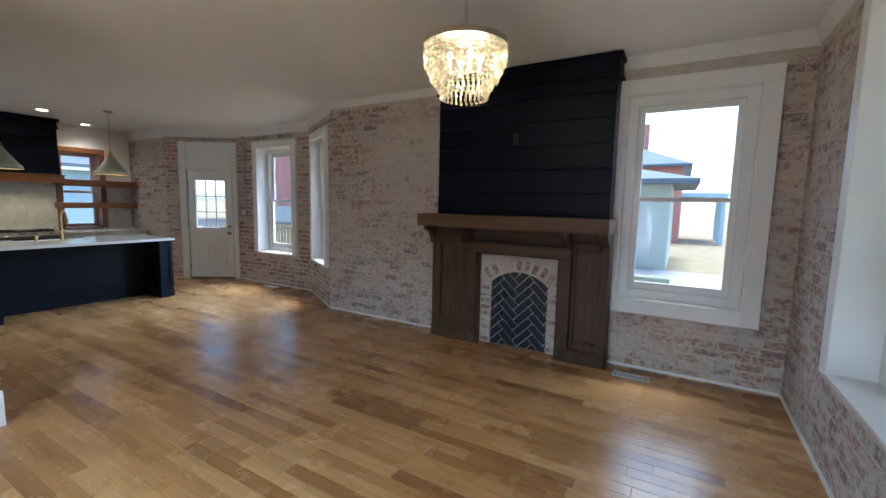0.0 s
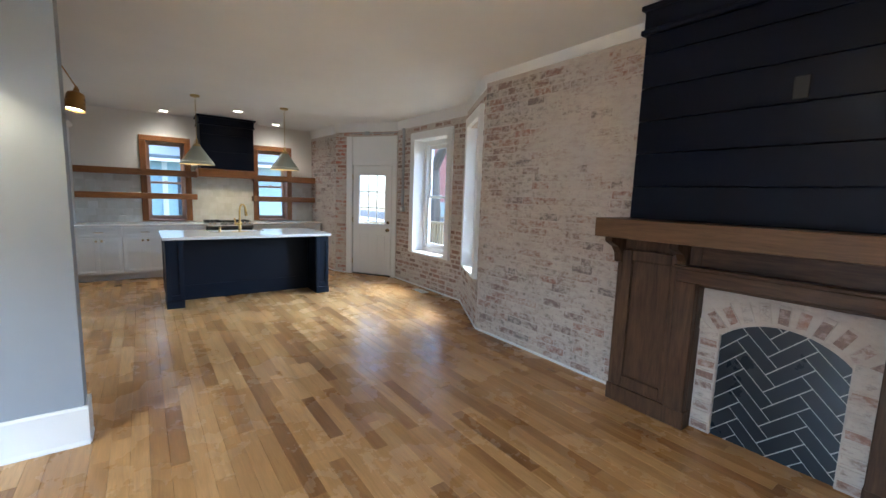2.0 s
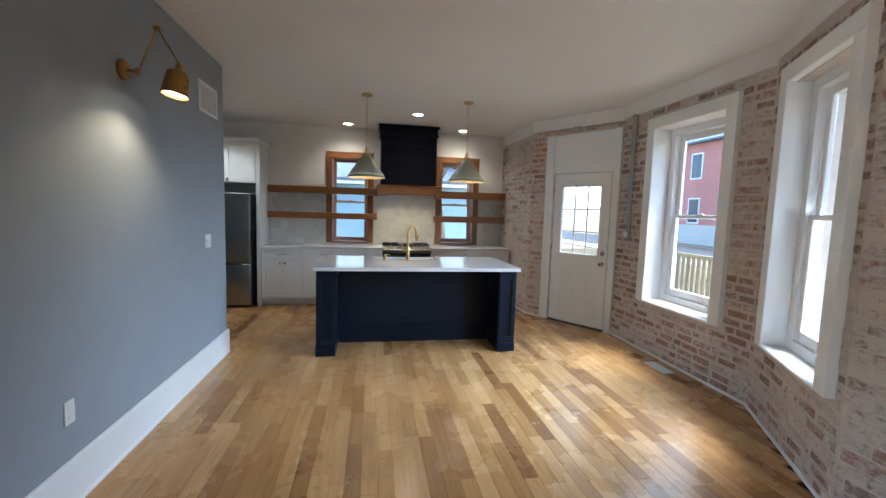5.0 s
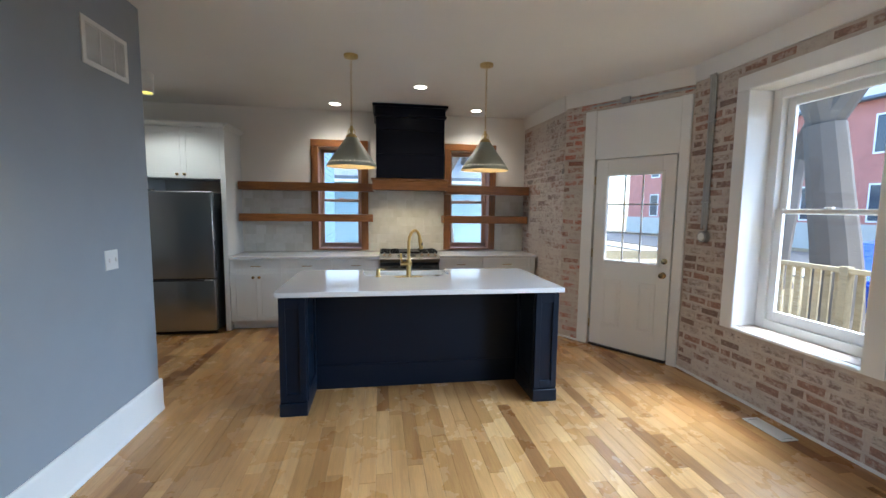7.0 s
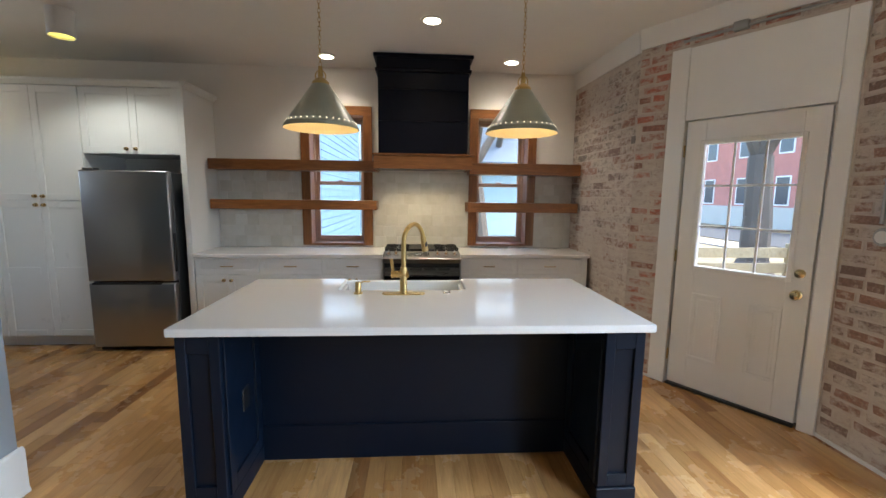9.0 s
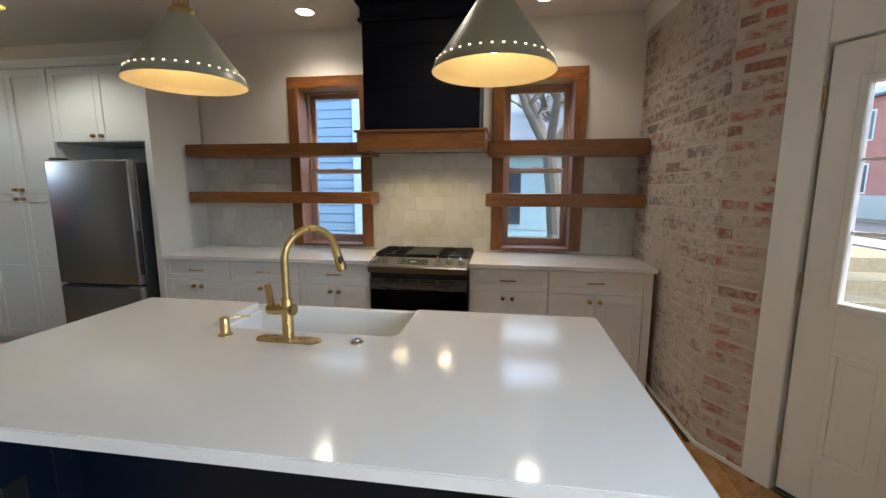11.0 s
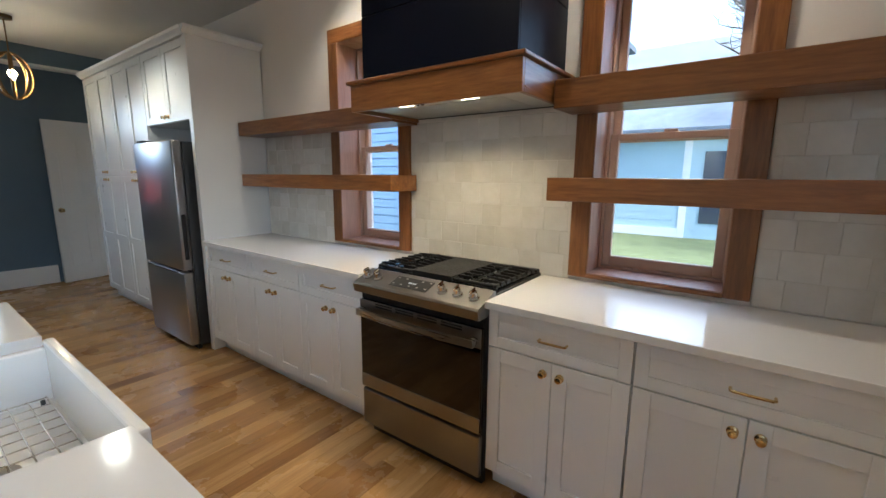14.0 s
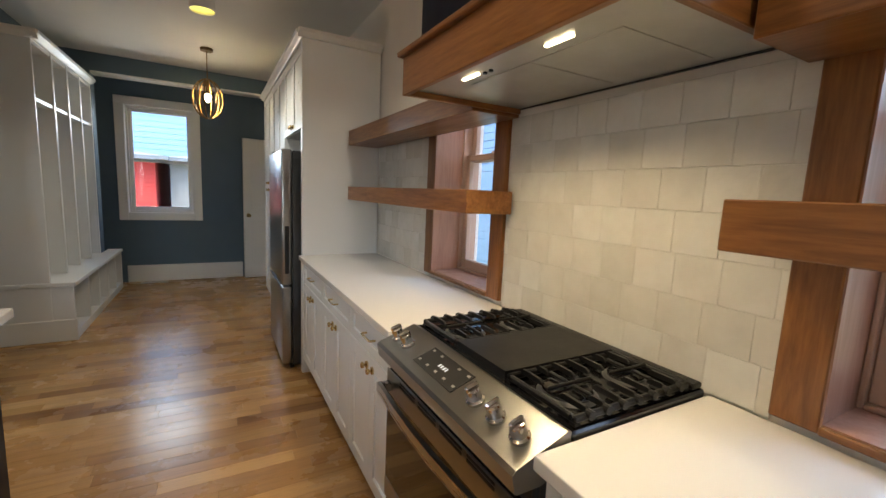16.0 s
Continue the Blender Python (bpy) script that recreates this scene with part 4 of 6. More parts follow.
# floating shelves
for y0, y1, z0, z1 in ((0.118, 1.80, 1.335, 1.432), (0.118, 1.81, 1.735, 1.84), (2.757, 3.955, 1.322, 1.425), (2.77, 3.965, 1.720, 1.838)):
    s = thing("floating_shelf", "thick cherry-stained wooden floating shelf across a window", "shelf", "floating shelves")
    part("board", box(KX + 0.028, -8.98, y0, y1, z0, z1, 0.003), CHERRY_Y, s)

# range hood
CEILING = ceil_at(-9.24)
hd = thing("range_hood", "black shiplap range hood with a cherry wood band", "hood")
H0, H1, HF = 1.845, 2.715, -8.735
part("core", box(KX + 0.002, HF - 0.014, H0 + 0.012, H1 - 0.012, 1.88, CEILING - 0.003), BLACK_NAVY, hd)
hz = [1.895, 2.205, 2.50, 2.66]
for a, b in zip(hz, hz[1:]):
    part("board", box(HF - 0.014, HF, H0, H1, a, b - 0.004, 0.002), BLACK_NAVY, hd)
    for s0, s1 in ((H0, H0 + 0.012), (H1 - 0.012, H1)):
        part("side_board", box(KX + 0.002, HF - 0.0145, s0, s1, a, b - 0.004, 0.002), BLACK_NAVY, hd)
bm = box(KX + 0.002, HF + 0.025, H0 - 0.025, H1 + 0.025, 2.66, 2.69, 0.006)
box(KX + 0.002, HF + 0.01, H0 - 0.01, H1 + 0.01, 2.69, 2.785, 0.003, bm)
box(KX + 0.002, HF + 0.04, H0 - 0.04, H1 + 0.04, 2.785, CEILING - 0.002, 0.006, bm)
part("crown", bm, BLACK_NAVY, hd)
TX = -8.69
part("wood_band", box(TX - 0.02, TX, H0 - 0.045, H1 + 0.045, 1.748, 1.876, 0.002), CHERRY_Y, hd, "cherry-stained wooden band")
for a, b in ((H0 - 0.045, H0 - 0.025), (H1 + 0.025, H1 + 0.045)):
    part("wood_side", box(KX + 0.03, TX - 0.0205, a, b, 1.748, 1.876, 0.002), CHERRY_X, hd, "cherry-stained wooden side")
part("wood_cap", box(KX + 0.03, TX + 0.018, H0 - 0.062, H1 + 0.062, 1.877, 1.895, 0.004), CHERRY_Y, hd)
part("liner", box(KX + 0.03, TX - 0.021, H0 - 0.024, H1 + 0.024, 1.768, 1.783), LINER_STEEL, hd, "stainless hood liner")
part("back_gap", box(KX + 0.0295, KX + 0.04, H0 - 0.02, H1 + 0.02, 1.764, 1.7678), BLACK_PLASTIC, hd)
for y in (2.155, 2.185):
    part("button", cyl((-8.80, y, 1.7625), (-8.80, y, 1.768), 0.007, seg=12), BLACK_PLASTIC, hd)
for y in (2.02, 2.31):
    part("filter", box(-9.17, -8.84, y, y + 0.285, 1.7655, 1.768, 0.001), LINER_STEEL, hd)
for y in (2.05, 2.42):
    part("led_light", box(-8.796, -8.786, y, y + 0.085, 1.763, 1.768), LED, hd)
    lamp("hood_lamp", 'AREA', 0.36, (1.0, 0.76, 0.44), pose(-8.79, y + 0.042, 1.757, 0, 0, 0), size=(0.012, 0.085), spread=140)

# ---------- island ----------
isl = thing("kitchen_island", "navy blue panelled kitchen island", "island")
IX0, IX1, IY0, IY1 = -7.385, -6.40, 1.175, 3.275
part("back_panel", box(-6.855, -6.835, IY0 + 0.187, IY1 - 0.187, 0.002, 0.882), NAVY, isl)
part("back_skirting", box(-6.835, -6.822, IY0 + 0.188, IY1 - 0.188, 0.002, 0.205, 0.003), NAVY, isl)
part("body", box(IX0, -6.856, IY0 + 0.01, IY1 - 0.01, 0.1, 0.69), NAVY, isl)
part("upper_body", box(-7.0, -6.856, IY0 + 0.01, IY1 - 0.01, 0.6905, 0.882), NAVY, isl)
part("toe_kick", box(IX0 + 0.06, -6.857, IY0 + 0.02, IY1 - 0.02, 0.002, 0.099), NAVY, isl)
for y0, y1 in ((IY0, IY0 + 0.185), (IY1 - 0.185, IY1)):
    leg = part("end_pier", box(-6.855, IX1, y0, y1, 0.002, 0.882), NAVY, isl)
    bm = bmesh.new()
    for q in ((y0, y0 + 0.045, 0.11, 0.875), (y1 - 0.045, y1, 0.11, 0.875), (y0 + 0.045, y1 - 0.045, 0.11, 0.17), (y0 + 0.045, y1 - 0.045, 0.80, 0.875)):
        box(IX1, IX1 + 0.014, q[0], q[1], q[2], q[3], 0.002, bm)
    part("panel_frame", bm, NAVY, leg)
    part("base_block", box(-6.83, IX1 + 0.02, y0 - 0.006, y1 + 0.006, 0.002, 0.10, 0.004), NAVY, leg)
    yi = y1 if y0 == IY0 else y0
    s = 1 if y0 == IY0 else -1
    bm = bmesh.new()
    for a, b, z0, z1 in ((-6.80, -6.74, 0.11, 0.875), (-6.47, -6.41, 0.11, 0.875), (-6.74, -6.47, 0.11, 0.18), (-6.74, -6.47, 0.80, 0.875)):
        box(a, b, min(yi, yi + s * 0.012), max(yi, yi + s * 0.012), z0, z1, 0.002, bm)
    part("side_frame", bm, NAVY, leg)
part("outlet", box(-6.66, -6.59, IY0 + 0.185, IY0 + 0.192, 0.42, 0.535, 0.003), BLACK_PLASTIC, isl, "black outlet in the island side")
for yo in (IY0, IY1):
    s = -1 if yo == IY0 else 1
    bm = bmesh.new()
    for a, b, z0, z1 in ((IX0, IX0 + 0.07, 0.1, 0.875), (-6.93, -6.86, 0.1, 0.875), (IX0 + 0.07, -6.93, 0.1, 0.19), (IX0 + 0.07, -6.93, 0.80, 0.875)):
        box(a, b, yo - (0.01 if s > 0 else 0), yo + (0.01 if s < 0 else 0), z0, z1, 0, bm)
    part("end_panel", bm, NAVY, isl)
# worktop with a cut-out open to the range side for the apron sink
SX0, SY0, SY1 = -7.075, 1.735, 2.525
bm = bmesh.new()
TX0, TX1, TY0, TY1 = -7.435, -6.365, 1.148, 3.312
out = [(TX0, TY0), (TX1, TY0), (TX1, TY1), (TX0, TY1), (TX0, SY1), (SX0 - 0.03, SY1), (SX0, SY1 - 0.03), (SX0, SY0 + 0.03), (SX0 - 0.03, SY0), (TX0, SY0)]
prism(out, 0.884, 0.92, 'z', bm)
bmesh.ops.bevel(bm, geom=list(bm.edges), offset=0.003, segments=2, affect='EDGES')
tagged(part("island_worktop", bm, QUARTZ, None), "white quartz island worktop with a sink cut-out", "worktop")
sk = thing("apron_sink", "white fireclay apron sink set in the island", "sink")
bm = bmesh.new()
S = (-7.465, SX0 + 0.012, SY0 - 0.012, SY1 + 0.012)
t_ = 0.03
box(S[0], S[0] + t_, S[2], S[3], 0.695, 0.905, 0.008, bm, 2)
box(S[1] - t_, S[1], S[2], S[3], 0.695, 0.883, 0.006, bm, 2)
box(S[0] + t_ - 0.004, S[1] - t_ + 0.004, S[2], S[2] + t_, 0.695, 0.882, 0.006, bm, 2)
box(S[0] + t_ - 0.004, S[1] - t_ + 0.004, S[3] - t_, S[3], 0.695, 0.882, 0.006, bm, 2)
box(S[0] + 0.01, S[1] - 0.01, S[2] + 0.01, S[3] - 0.01, 0.693, 0.712, 0.0, bm)
part("basin", bm, PORCELAIN, sk)
gr = thing("sink_grid", "stainless steel wire grid in the sink", "sink grid")
for k in range(13):
    y = S[2] + 0.06 + k * (S[3] - S[2] - 0.12) / 12
    part("wire", tube([(S[0] + 0.05, y, 0.732), (S[1] - 0.05, y, 0.732)], 0.0022, 6), CHROME, gr)
for k in range(8):
    x = S[0] + 0.05 + k * (S[1] - S[0] - 0.1) / 7
    part("wire", tube([(x, S[2] + 0.06, 0.736), (x, S[3] - 0.06, 0.736)], 0.0022, 6), CHROME, gr)
for x in (S[0] + 0.06, S[1] - 0.06):
    for y in (S[2] + 0.07, S[3] - 0.07):
        part("foot", cyl((x, y, 0.712), (x, y, 0.73), 0.006, seg=8), BLACK_PLASTIC, gr)
part("drain", lathe([(0.045, 0.7125), (0.043, 0.716), (0.02, 0.7135), (0.0001, 0.7135)], ((S[0] + S[1]) / 2, (S[2] + S[3]) / 2, 0), 'z', 22), CHROME, sk, "chrome drain", True)
# faucet
FXc, FYc = -6.985, 2.14
fa = thing("faucet", "brushed gold pull-down kitchen faucet on a deck plate", "faucet")
plate = [(FXc + 0.03 * math.cos(t), FYc + s_ * 0.095 + 0.03 * math.sin(t)) for s_, t0 in ((1, 0.0), (-1, math.pi)) for t in [t0 + math.pi * k / 10 for k in range(11)]]
part("deck_plate", prism(plate, 0.92, 0.9265, 'z'), BRASS, fa)
part("body", lathe([(0.024, 0.9265), (0.024, 0.932), (0.0205, 0.935), (0.0205, 1.075), (0.0195, 1.078), (0.0145, 1.079)], (FXc, FYc, 0), 'z', 26), BRASS, fa, "", True)
rr_ = 0.108
arc = [(FXc, FYc, 1.07), (FXc, FYc, 1.15), (FXc, FYc, 1.215)]
AX, AY = -0.84, 0.54
for k in range(0, 19):
    a = math.pi - k * math.pi * 0.93 / 18
    h = rr_ + rr_ * math.cos(a)
    arc.append((FXc + AX * h, FYc + AY * h, 1.215 + rr_ * math.sin(a)))
part("spout", tube(arc, 0.0135, 16), BRASS, fa, "", True)
e = Vector(arc[-1])
dn = (Vector(arc[-1]) - Vector(arc[-2])).normalized()
part("collar", cyl(e - dn * 0.012, e + dn * 0.002, 0.0155, seg=18), BRASS, fa, "", True)
sp = part("spray_head", cyl(e + dn * 0.002, e + dn * 0.092, 0.017, 0.0205, 20), BRASS, fa, "", True)
part("spray_face", cyl(e + dn * 0.092, e + dn * 0.096, 0.017, 0.016, 16), BLACK_PLASTIC, sp)
outw = Vector((0.75, 0.66, 0)).normalized()
bm = lathe([(0.0001, 0.0), (0.009, 0.0), (0.009, 0.003), (0.006, 0.005), (0.0001, 0.005)], seg=14)
bt = part("spray_button", bm, BLACK_PLASTIC, sp, "dark oval spray button", True)
bt.matrix_basis = Matrix.Translation(e + dn * 0.048 + outw * 0.0165) @ outw.to_track_quat('Z', 'Y').to_matrix().to_4x4() @ Matrix.Diagonal((1.0, 1.9, 1, 1))
lv = part("lever_hub", cyl((FXc, FYc + 0.03, 1.037), (FXc, FYc - 0.072, 1.037), 0.021, seg=20), BRASS, fa, "", True)
part("lever", prism([(FYc - 0.069, 1.05), (FYc - 0.052, 1.05), (FYc - 0.062, 1.128), (FYc - 0.08, 1.126)], FXc - 0.0085, FXc + 0.0085, 'x'), BRASS, lv)
so = thing("soap_dispenser", "brushed gold soap dispenser beside the faucet", "soap dispenser")
part("body", lathe([(0.026, 0.92), (0.026, 0.926), (0.018, 0.93), (0.017, 0.985), (0.014, 0.99), (0.0001, 0.992)], (-7.0, 1.875, 0), 'z', 20), BRASS, so, "", True)
part("spout", tube([(-7.0, 1.875, 0.978), (-7.03, 1.90, 0.985), (-7.07, 1.935, 0.976)], 0.005, 8), BRASS, so, "", True)
ag = thing("air_gap", "chrome disposal button on the island worktop", "button")
part("cap", lathe([(0.024, 0.92), (0.024, 0.924), (0.019, 0.93), (0.012, 0.931), (0.011, 0.934), (0.0001, 0.934)], (-7.0, 2.395, 0), 'z', 22), CHROME, ag, "", True)


# ---------- lamps ----------
def bulb(parent, p, r=0.03, mat=None):
    return part("bulb", lathe([(0.0001, r * 1.2), (r * 0.7, r * 0.85), (r, r * 0.2), (r * 0.85, -r * 0.5), (r * 0.45, -r * 1.3), (r * 0.4, -r * 1.6)], p, 'z', 14), mat or BULB, parent, "lit warm bulb", True)


def chain(parent, x, y, z0, z1, material, link=0.034):
    bm = bmesh.new()
    n = max(2, int((z1 - z0) / (link * 0.72)))
    for k in range(n):
        zc = z0 + (k + 0.5) * (z1 - z0) / n
        a = 0 if k % 2 else math.pi / 2
        pts = []
        for i in range(11):
            t = 2 * math.pi * i / 10
            s = 0.008 * math.cos(t)
            pts.append((x + s * math.cos(a), y + s * math.sin(a), zc + link / 2 * math.sin(t)))
        tube(pts, 0.0018, 5, bm)
    return part("chain", bm, material, parent)


for x, y in ((-7.20, 1.645), (-7.20, 2.86)):
    CEILING = ceil_at(x) + 0.001
    p = thing("pendant_lamp", "lit sage cone pendant lamp with pierced rim on brass chain", "lamp", "island pendants")
    part("canopy", lathe([(0.0001, CEILING - 0.03), (0.03, CEILING - 0.03), (0.06, CEILING - 0.022), (0.062, CEILING - 0.001), (0.0001, CEILING - 0.001)], (x, y, 0), 'z', 24), BRASS, p, "", True)
    chain(p, x, y, 2.24, CEILING - 0.03, BRASS)
    part("loop", tube([(x, y + 0.03 * math.cos(a), 2.185 + 0.035 * math.sin(a)) for a in [2 * math.pi * k / 16 for k in range(17)]], 0.004, 6), BRASS, p)
    part("neck", lathe([(0.012, 2.24), (0.016, 2.19), (0.012, 2.18), (0.036, 2.165), (0.05, 2.15), (0.052, 2.125), (0.0001, 2.124)], (x, y, 0), 'z', 20), BRASS, p, "", True)
    # pierced rim: one closed cone skin; glowing discs imitate bulb light through the holes
    bm = lathe([(0.222, 1.882), (0.212, 1.905), (0.050, 2.138)], (x, y, 0), 'z', 60)
    bmesh.ops.delete(bm, geom=[f for f in bm.faces if len(f.verts) > 4], context='FACES')
    sh_ = part("shade", bm, SAGE, p, "sage green metal cone")
    sh_.data.materials.append(SHADE_IN)
    md = sh_.modifiers.new("skin", 'SOLIDIFY')
    md.thickness, md.offset, md.material_offset = 0.003, -1.0, 1
    for k in range(36):
        a = 2 * math.pi * k / 36
        part("rim_hole", cyl((x + 0.2045 * math.cos(a), y + 0.2045 * math.sin(a), 1.9165), (x + 0.2065 * math.cos(a), y + 0.2065 * math.sin(a), 1.9195), 0.0045, seg=8), RIM_GLOW, sh_)
    bulb(p, (x, y, 2.0), 0.032, BULB_DIM)
    lamp("pendant_light", 'POINT', 0.06, (1.0, 0.76, 0.46), pose(x, y, 1.94), radius=0.035)

for x, y in ((-7.98, 2.33), (-8.88, 1.34), (-8.88, 3.16)):
    CEILING = ceil_at(x) - 0.0005
    p = thing("recessed_light", "round recessed ceiling light, lit", "lamp", "recessed ceiling lights")
    part("trim_ring", lathe([(0.085, CEILING - 0.0005), (0.083, CEILING - 0.006), (0.066, CEILING - 0.009), (0.062, CEILING - 0.0005)], (x, y, 0), 'z', 28), WHITE_TRIM, p, "", True)
    part("lens", lathe([(0.0001, CEILING - 0.006), (0.0635, CEILING - 0.006), (0.0635, CEILING - 0.001), (0.0001, CEILING - 0.001)], (x, y, 0), 'z', 24), BULB_SOFT, p)
    lamp("recessed_lamp", 'SPOT', 5.2, (1.0, 0.84, 0.66), look((x, y, CEILING - 0.012), (x, y, 0)), radius=0.06, spot=130, blend=0.7)

# chandelier with crystal drops
CHX, CHY = -0.765, 2.29
CEILING = ceil_at(CHX) + 0.001
ch = thing("chandelier", "tiered crystal drop chandelier with a silvered rim, lit", "lamp")
part("canopy", lathe([(0.0001, CEILING - 0.03), (0.05, CEILING - 0.026), (0.065, CEILING - 0.001), (0.0001, CEILING - 0.001)], (CHX, CHY, 0), 'z', 24), GREY_PIPE, ch, "", True)
chain(ch, CHX, CHY, 2.60, CEILING - 0.03, GREY_PIPE)
part("hub", lathe([(0.01, 2.60), (0.035, 2.59), (0.04, 2.575), (0.0001, 2.57)], (CHX, CHY, 0), 'z', 18), GREY_PIPE, ch, "", True)
SILVER = metal("aged_silver", (0.45, 0.42, 0.36), 0.35)
part("rim", lathe([(0.262, 2.56), (0.27, 2.565), (0.27, 2.535), (0.262, 2.535), (0.262, 2.56)], (CHX, CHY, 0), 'z', 48), SILVER, ch, "", True)
bm = bmesh.new()
for k in range(3):
    a = math.pi * k / 3
    tube([(CHX - 0.262 * math.cos(a), CHY - 0.262 * math.sin(a), 2.553), (CHX + 0.262 * math.cos(a), CHY + 0.262 * math.sin(a), 2.553)], 0.005, 6, bm)
part("spokes", bm, SILVER, ch)
drop = None
n_made = 0
rk = random.Random(9)
for r, z, n in ((0.262, 2.535, 46), (0.26, 2.485, 46), (0.235, 2.435, 42), (0.215, 2.39, 38), (0.18, 2.345, 32), (0.155, 2.305, 30)):
    part("ring", tube([(CHX + r * math.cos(a), CHY + r * math.sin(a), z + 0.004) for a in [2 * math.pi * k / 40 for k in range(41)]], 0.003, 5), SILVER, ch)
    for k in range(n):
        a = 2 * math.pi * (k + 0.5 * (n_made % 2)) / n
        if drop is None:
            drop = part("crystal_drop", lathe([(0.0001, 0.0), (0.004, -0.008), (0.0115, -0.045), (0.009, -0.062), (0.0001, -0.074)], (0, 0, 0), 'z', 6), CRYSTAL, ch)
            drop.matrix_basis = Matrix.Translation((CHX + r * math.cos(a), CHY + r * math.sin(a), z))
        else:
            share("crystal_drop", drop, ch, Matrix.Translation((CHX + r * math.cos(a), CHY + r * math.sin(a), z)) @ Matrix.Rotation(rk.uniform(0, 6), 4, 'Z'))
    n_made += 1
ball = None
for k in range(26):
    a = 2 * math.pi * k / 26
    m = Matrix.Translation((CHX + 0.148 * math.cos(a), CHY + 0.148 * math.sin(a), 2.222))
    if ball is None:
        ball = part("crystal_ball", lathe([(0.0001, 0.012), (0.008, 0.009), (0.012, 0), (0.008, -0.009), (0.0001, -0.012)], (0, 0, 0), 'z', 8), CRYSTAL, ch)
        ball.matrix_basis = m
    else:
        share("crystal_ball", ball, ch, m)
for k in range(4):
    a = math.pi / 4 + math.pi / 2 * k
    bx_, by_ = CHX + 0.1 * math.cos(a), CHY + 0.1 * math.sin(a)
    part("candle_tube", cyl((bx_, by_, 2.38), (bx_, by_, 2.44), 0.011, seg=10), WHITE_TRIM, ch)
    bulb(ch, (bx_, by_, 2.475), 0.018, BULB_DIM)
    lamp("chandelier_light", 'POINT', 1.15, (1.0, 0.76, 0.46), pose(bx_, by_, 2.47), radius=0.025)


def sconce(m):
    """A swing-arm wall lamp; local -y points into the room."""
    s = thing("wall_sconce", "antique brass swing-arm wall sconce with a bell shade, lit", "lamp", "swing-arm sconces", m=m)
    part("backplate", lathe([(0.06, -0.001), (0.06, -0.016), (0.052, -0.026), (0.0001, -0.028)], (0, 0, 0), 'y', 26), ANTIQUE, s, "", True)
    part("stem", tube([(0, -0.025, 0), (0, -0.085, -0.005)], 0.007, 8), ANTIQUE, s, "", True)
    part("joint", cyl((0, -0.085, -0.022), (0, -0.085, 0.016), 0.013, seg=14), ANTIQUE, s)
    part("lower_arm", tube([(0, -0.085, 0.0), (-0.025, -0.205, 0.24)], 0.0055, 8), ANTIQUE, s, "", True)
    part("joint", cyl((-0.027, -0.225, 0.243), (-0.023, -0.19, 0.243), 0.014, seg=14), ANTIQUE, s)
    part("upper_arm", tube([(-0.025, -0.21, 0.24), (0.01, -0.305, 0.06)], 0.0055, 8), ANTIQUE, s, "", True)
    tip = Vector((0.01, -0.305, 0.05))
    ax = Vector((-0.12, 0.12, -1.0)).normalized()
    q = Matrix.Translation(tip) @ (-ax).to_track_quat('Z', 'Y').to_matrix().to_4x4() @ Matrix.Scale(1.22, 4)
    part("joint", cyl((-0.005, -0.305, 0.055), (0.025, -0.305, 0.055), 0.012, seg=14), ANTIQUE, s)
    b = lathe([(0.014, 0.0), (0.018, -0.02), (0.045, -0.035), (0.05, -0.045), (0.062, -0.15), (0.059, -0.15), (0.047, -0.047), (0.0001, -0.03)], (0, 0, 0), 'z', 28)
    o = part("shade", b, ANTIQUE, s, "bell-shaped brass shade", True)
    o.matrix_basis = q
    o = part("diffuser", lathe([(0.0001, -0.125), (0.052, -0.125), (0.052, -0.135), (0.0001, -0.14)], (0, 0, 0), 'z', 20), BULB_SOFT, s)
    o.matrix_basis = q
    lamp("sconce_light", 'SPOT', 3.0, (1.0, 0.74, 0.42), m @ q @ Matrix.Translation((0, 0, -0.145)), radius=0.03, spot=125, blend=0.6)
    return s


sconce(Matrix.Translation((-4.95, 0.265, 2.285)) @ Matrix.Rotation(radians(180), 4, 'Z'))
sconce(Matrix.Translation((-3.34, 0.32, 2.29)) @ Matrix.Rotation(radians(90), 4, 'Z'))

# mudroom lights
CEILING = ceil_at(-8.06) + 0.001
fl_ = thing("flush_light", "white drum flush ceiling light, lit", "lamp")
part("drum", lathe([(0.085, CEILING - 0.001), (0.085, 2.64), (0.08, 2.64), (0.08, 2.70), (0.0001, 2.70)], (-8.056, -0.44, 0), 'z', 28), WHITE_TRIM, fl_, "", True)
part("lens", lathe([(0.0001, 2.655), (0.078, 2.655), (0.078, 2.67), (0.0001, 2.67)], (-8.056, -0.44, 0), 'z', 24), glow("yellow_lens", (1.0, 0.80, 0.14), 0.2), fl_)
lamp("flush_lamp", 'SPOT', 4.5, (1.0, 0.94, 0.8), look((-8.056, -0.44, 2.63), (-8.056, -0.44, 0)), radius=0.06, spot=140, blend=0.5)
BRONZE = metal("aged_bronze", (0.20, 0.125, 0.055), 0.4)
mp = thing("orb_pendant", "oval bronze ring pendant lamp with a bare bulb, lit", "lamp")
MX, MY = -8.065, -2.1
part("canopy", lathe([(0.0001, CEILING - 0.03), (0.06, CEILING - 0.03), (0.062, CEILING - 0.001), (0.0001, CEILING - 0.001)], (MX, MY, 0), 'z', 22), BRONZE, mp, "", True)
part("rod", cyl((MX, MY, 2.50), (MX, MY, CEILING - 0.03), 0.005, seg=8), BRONZE, mp)
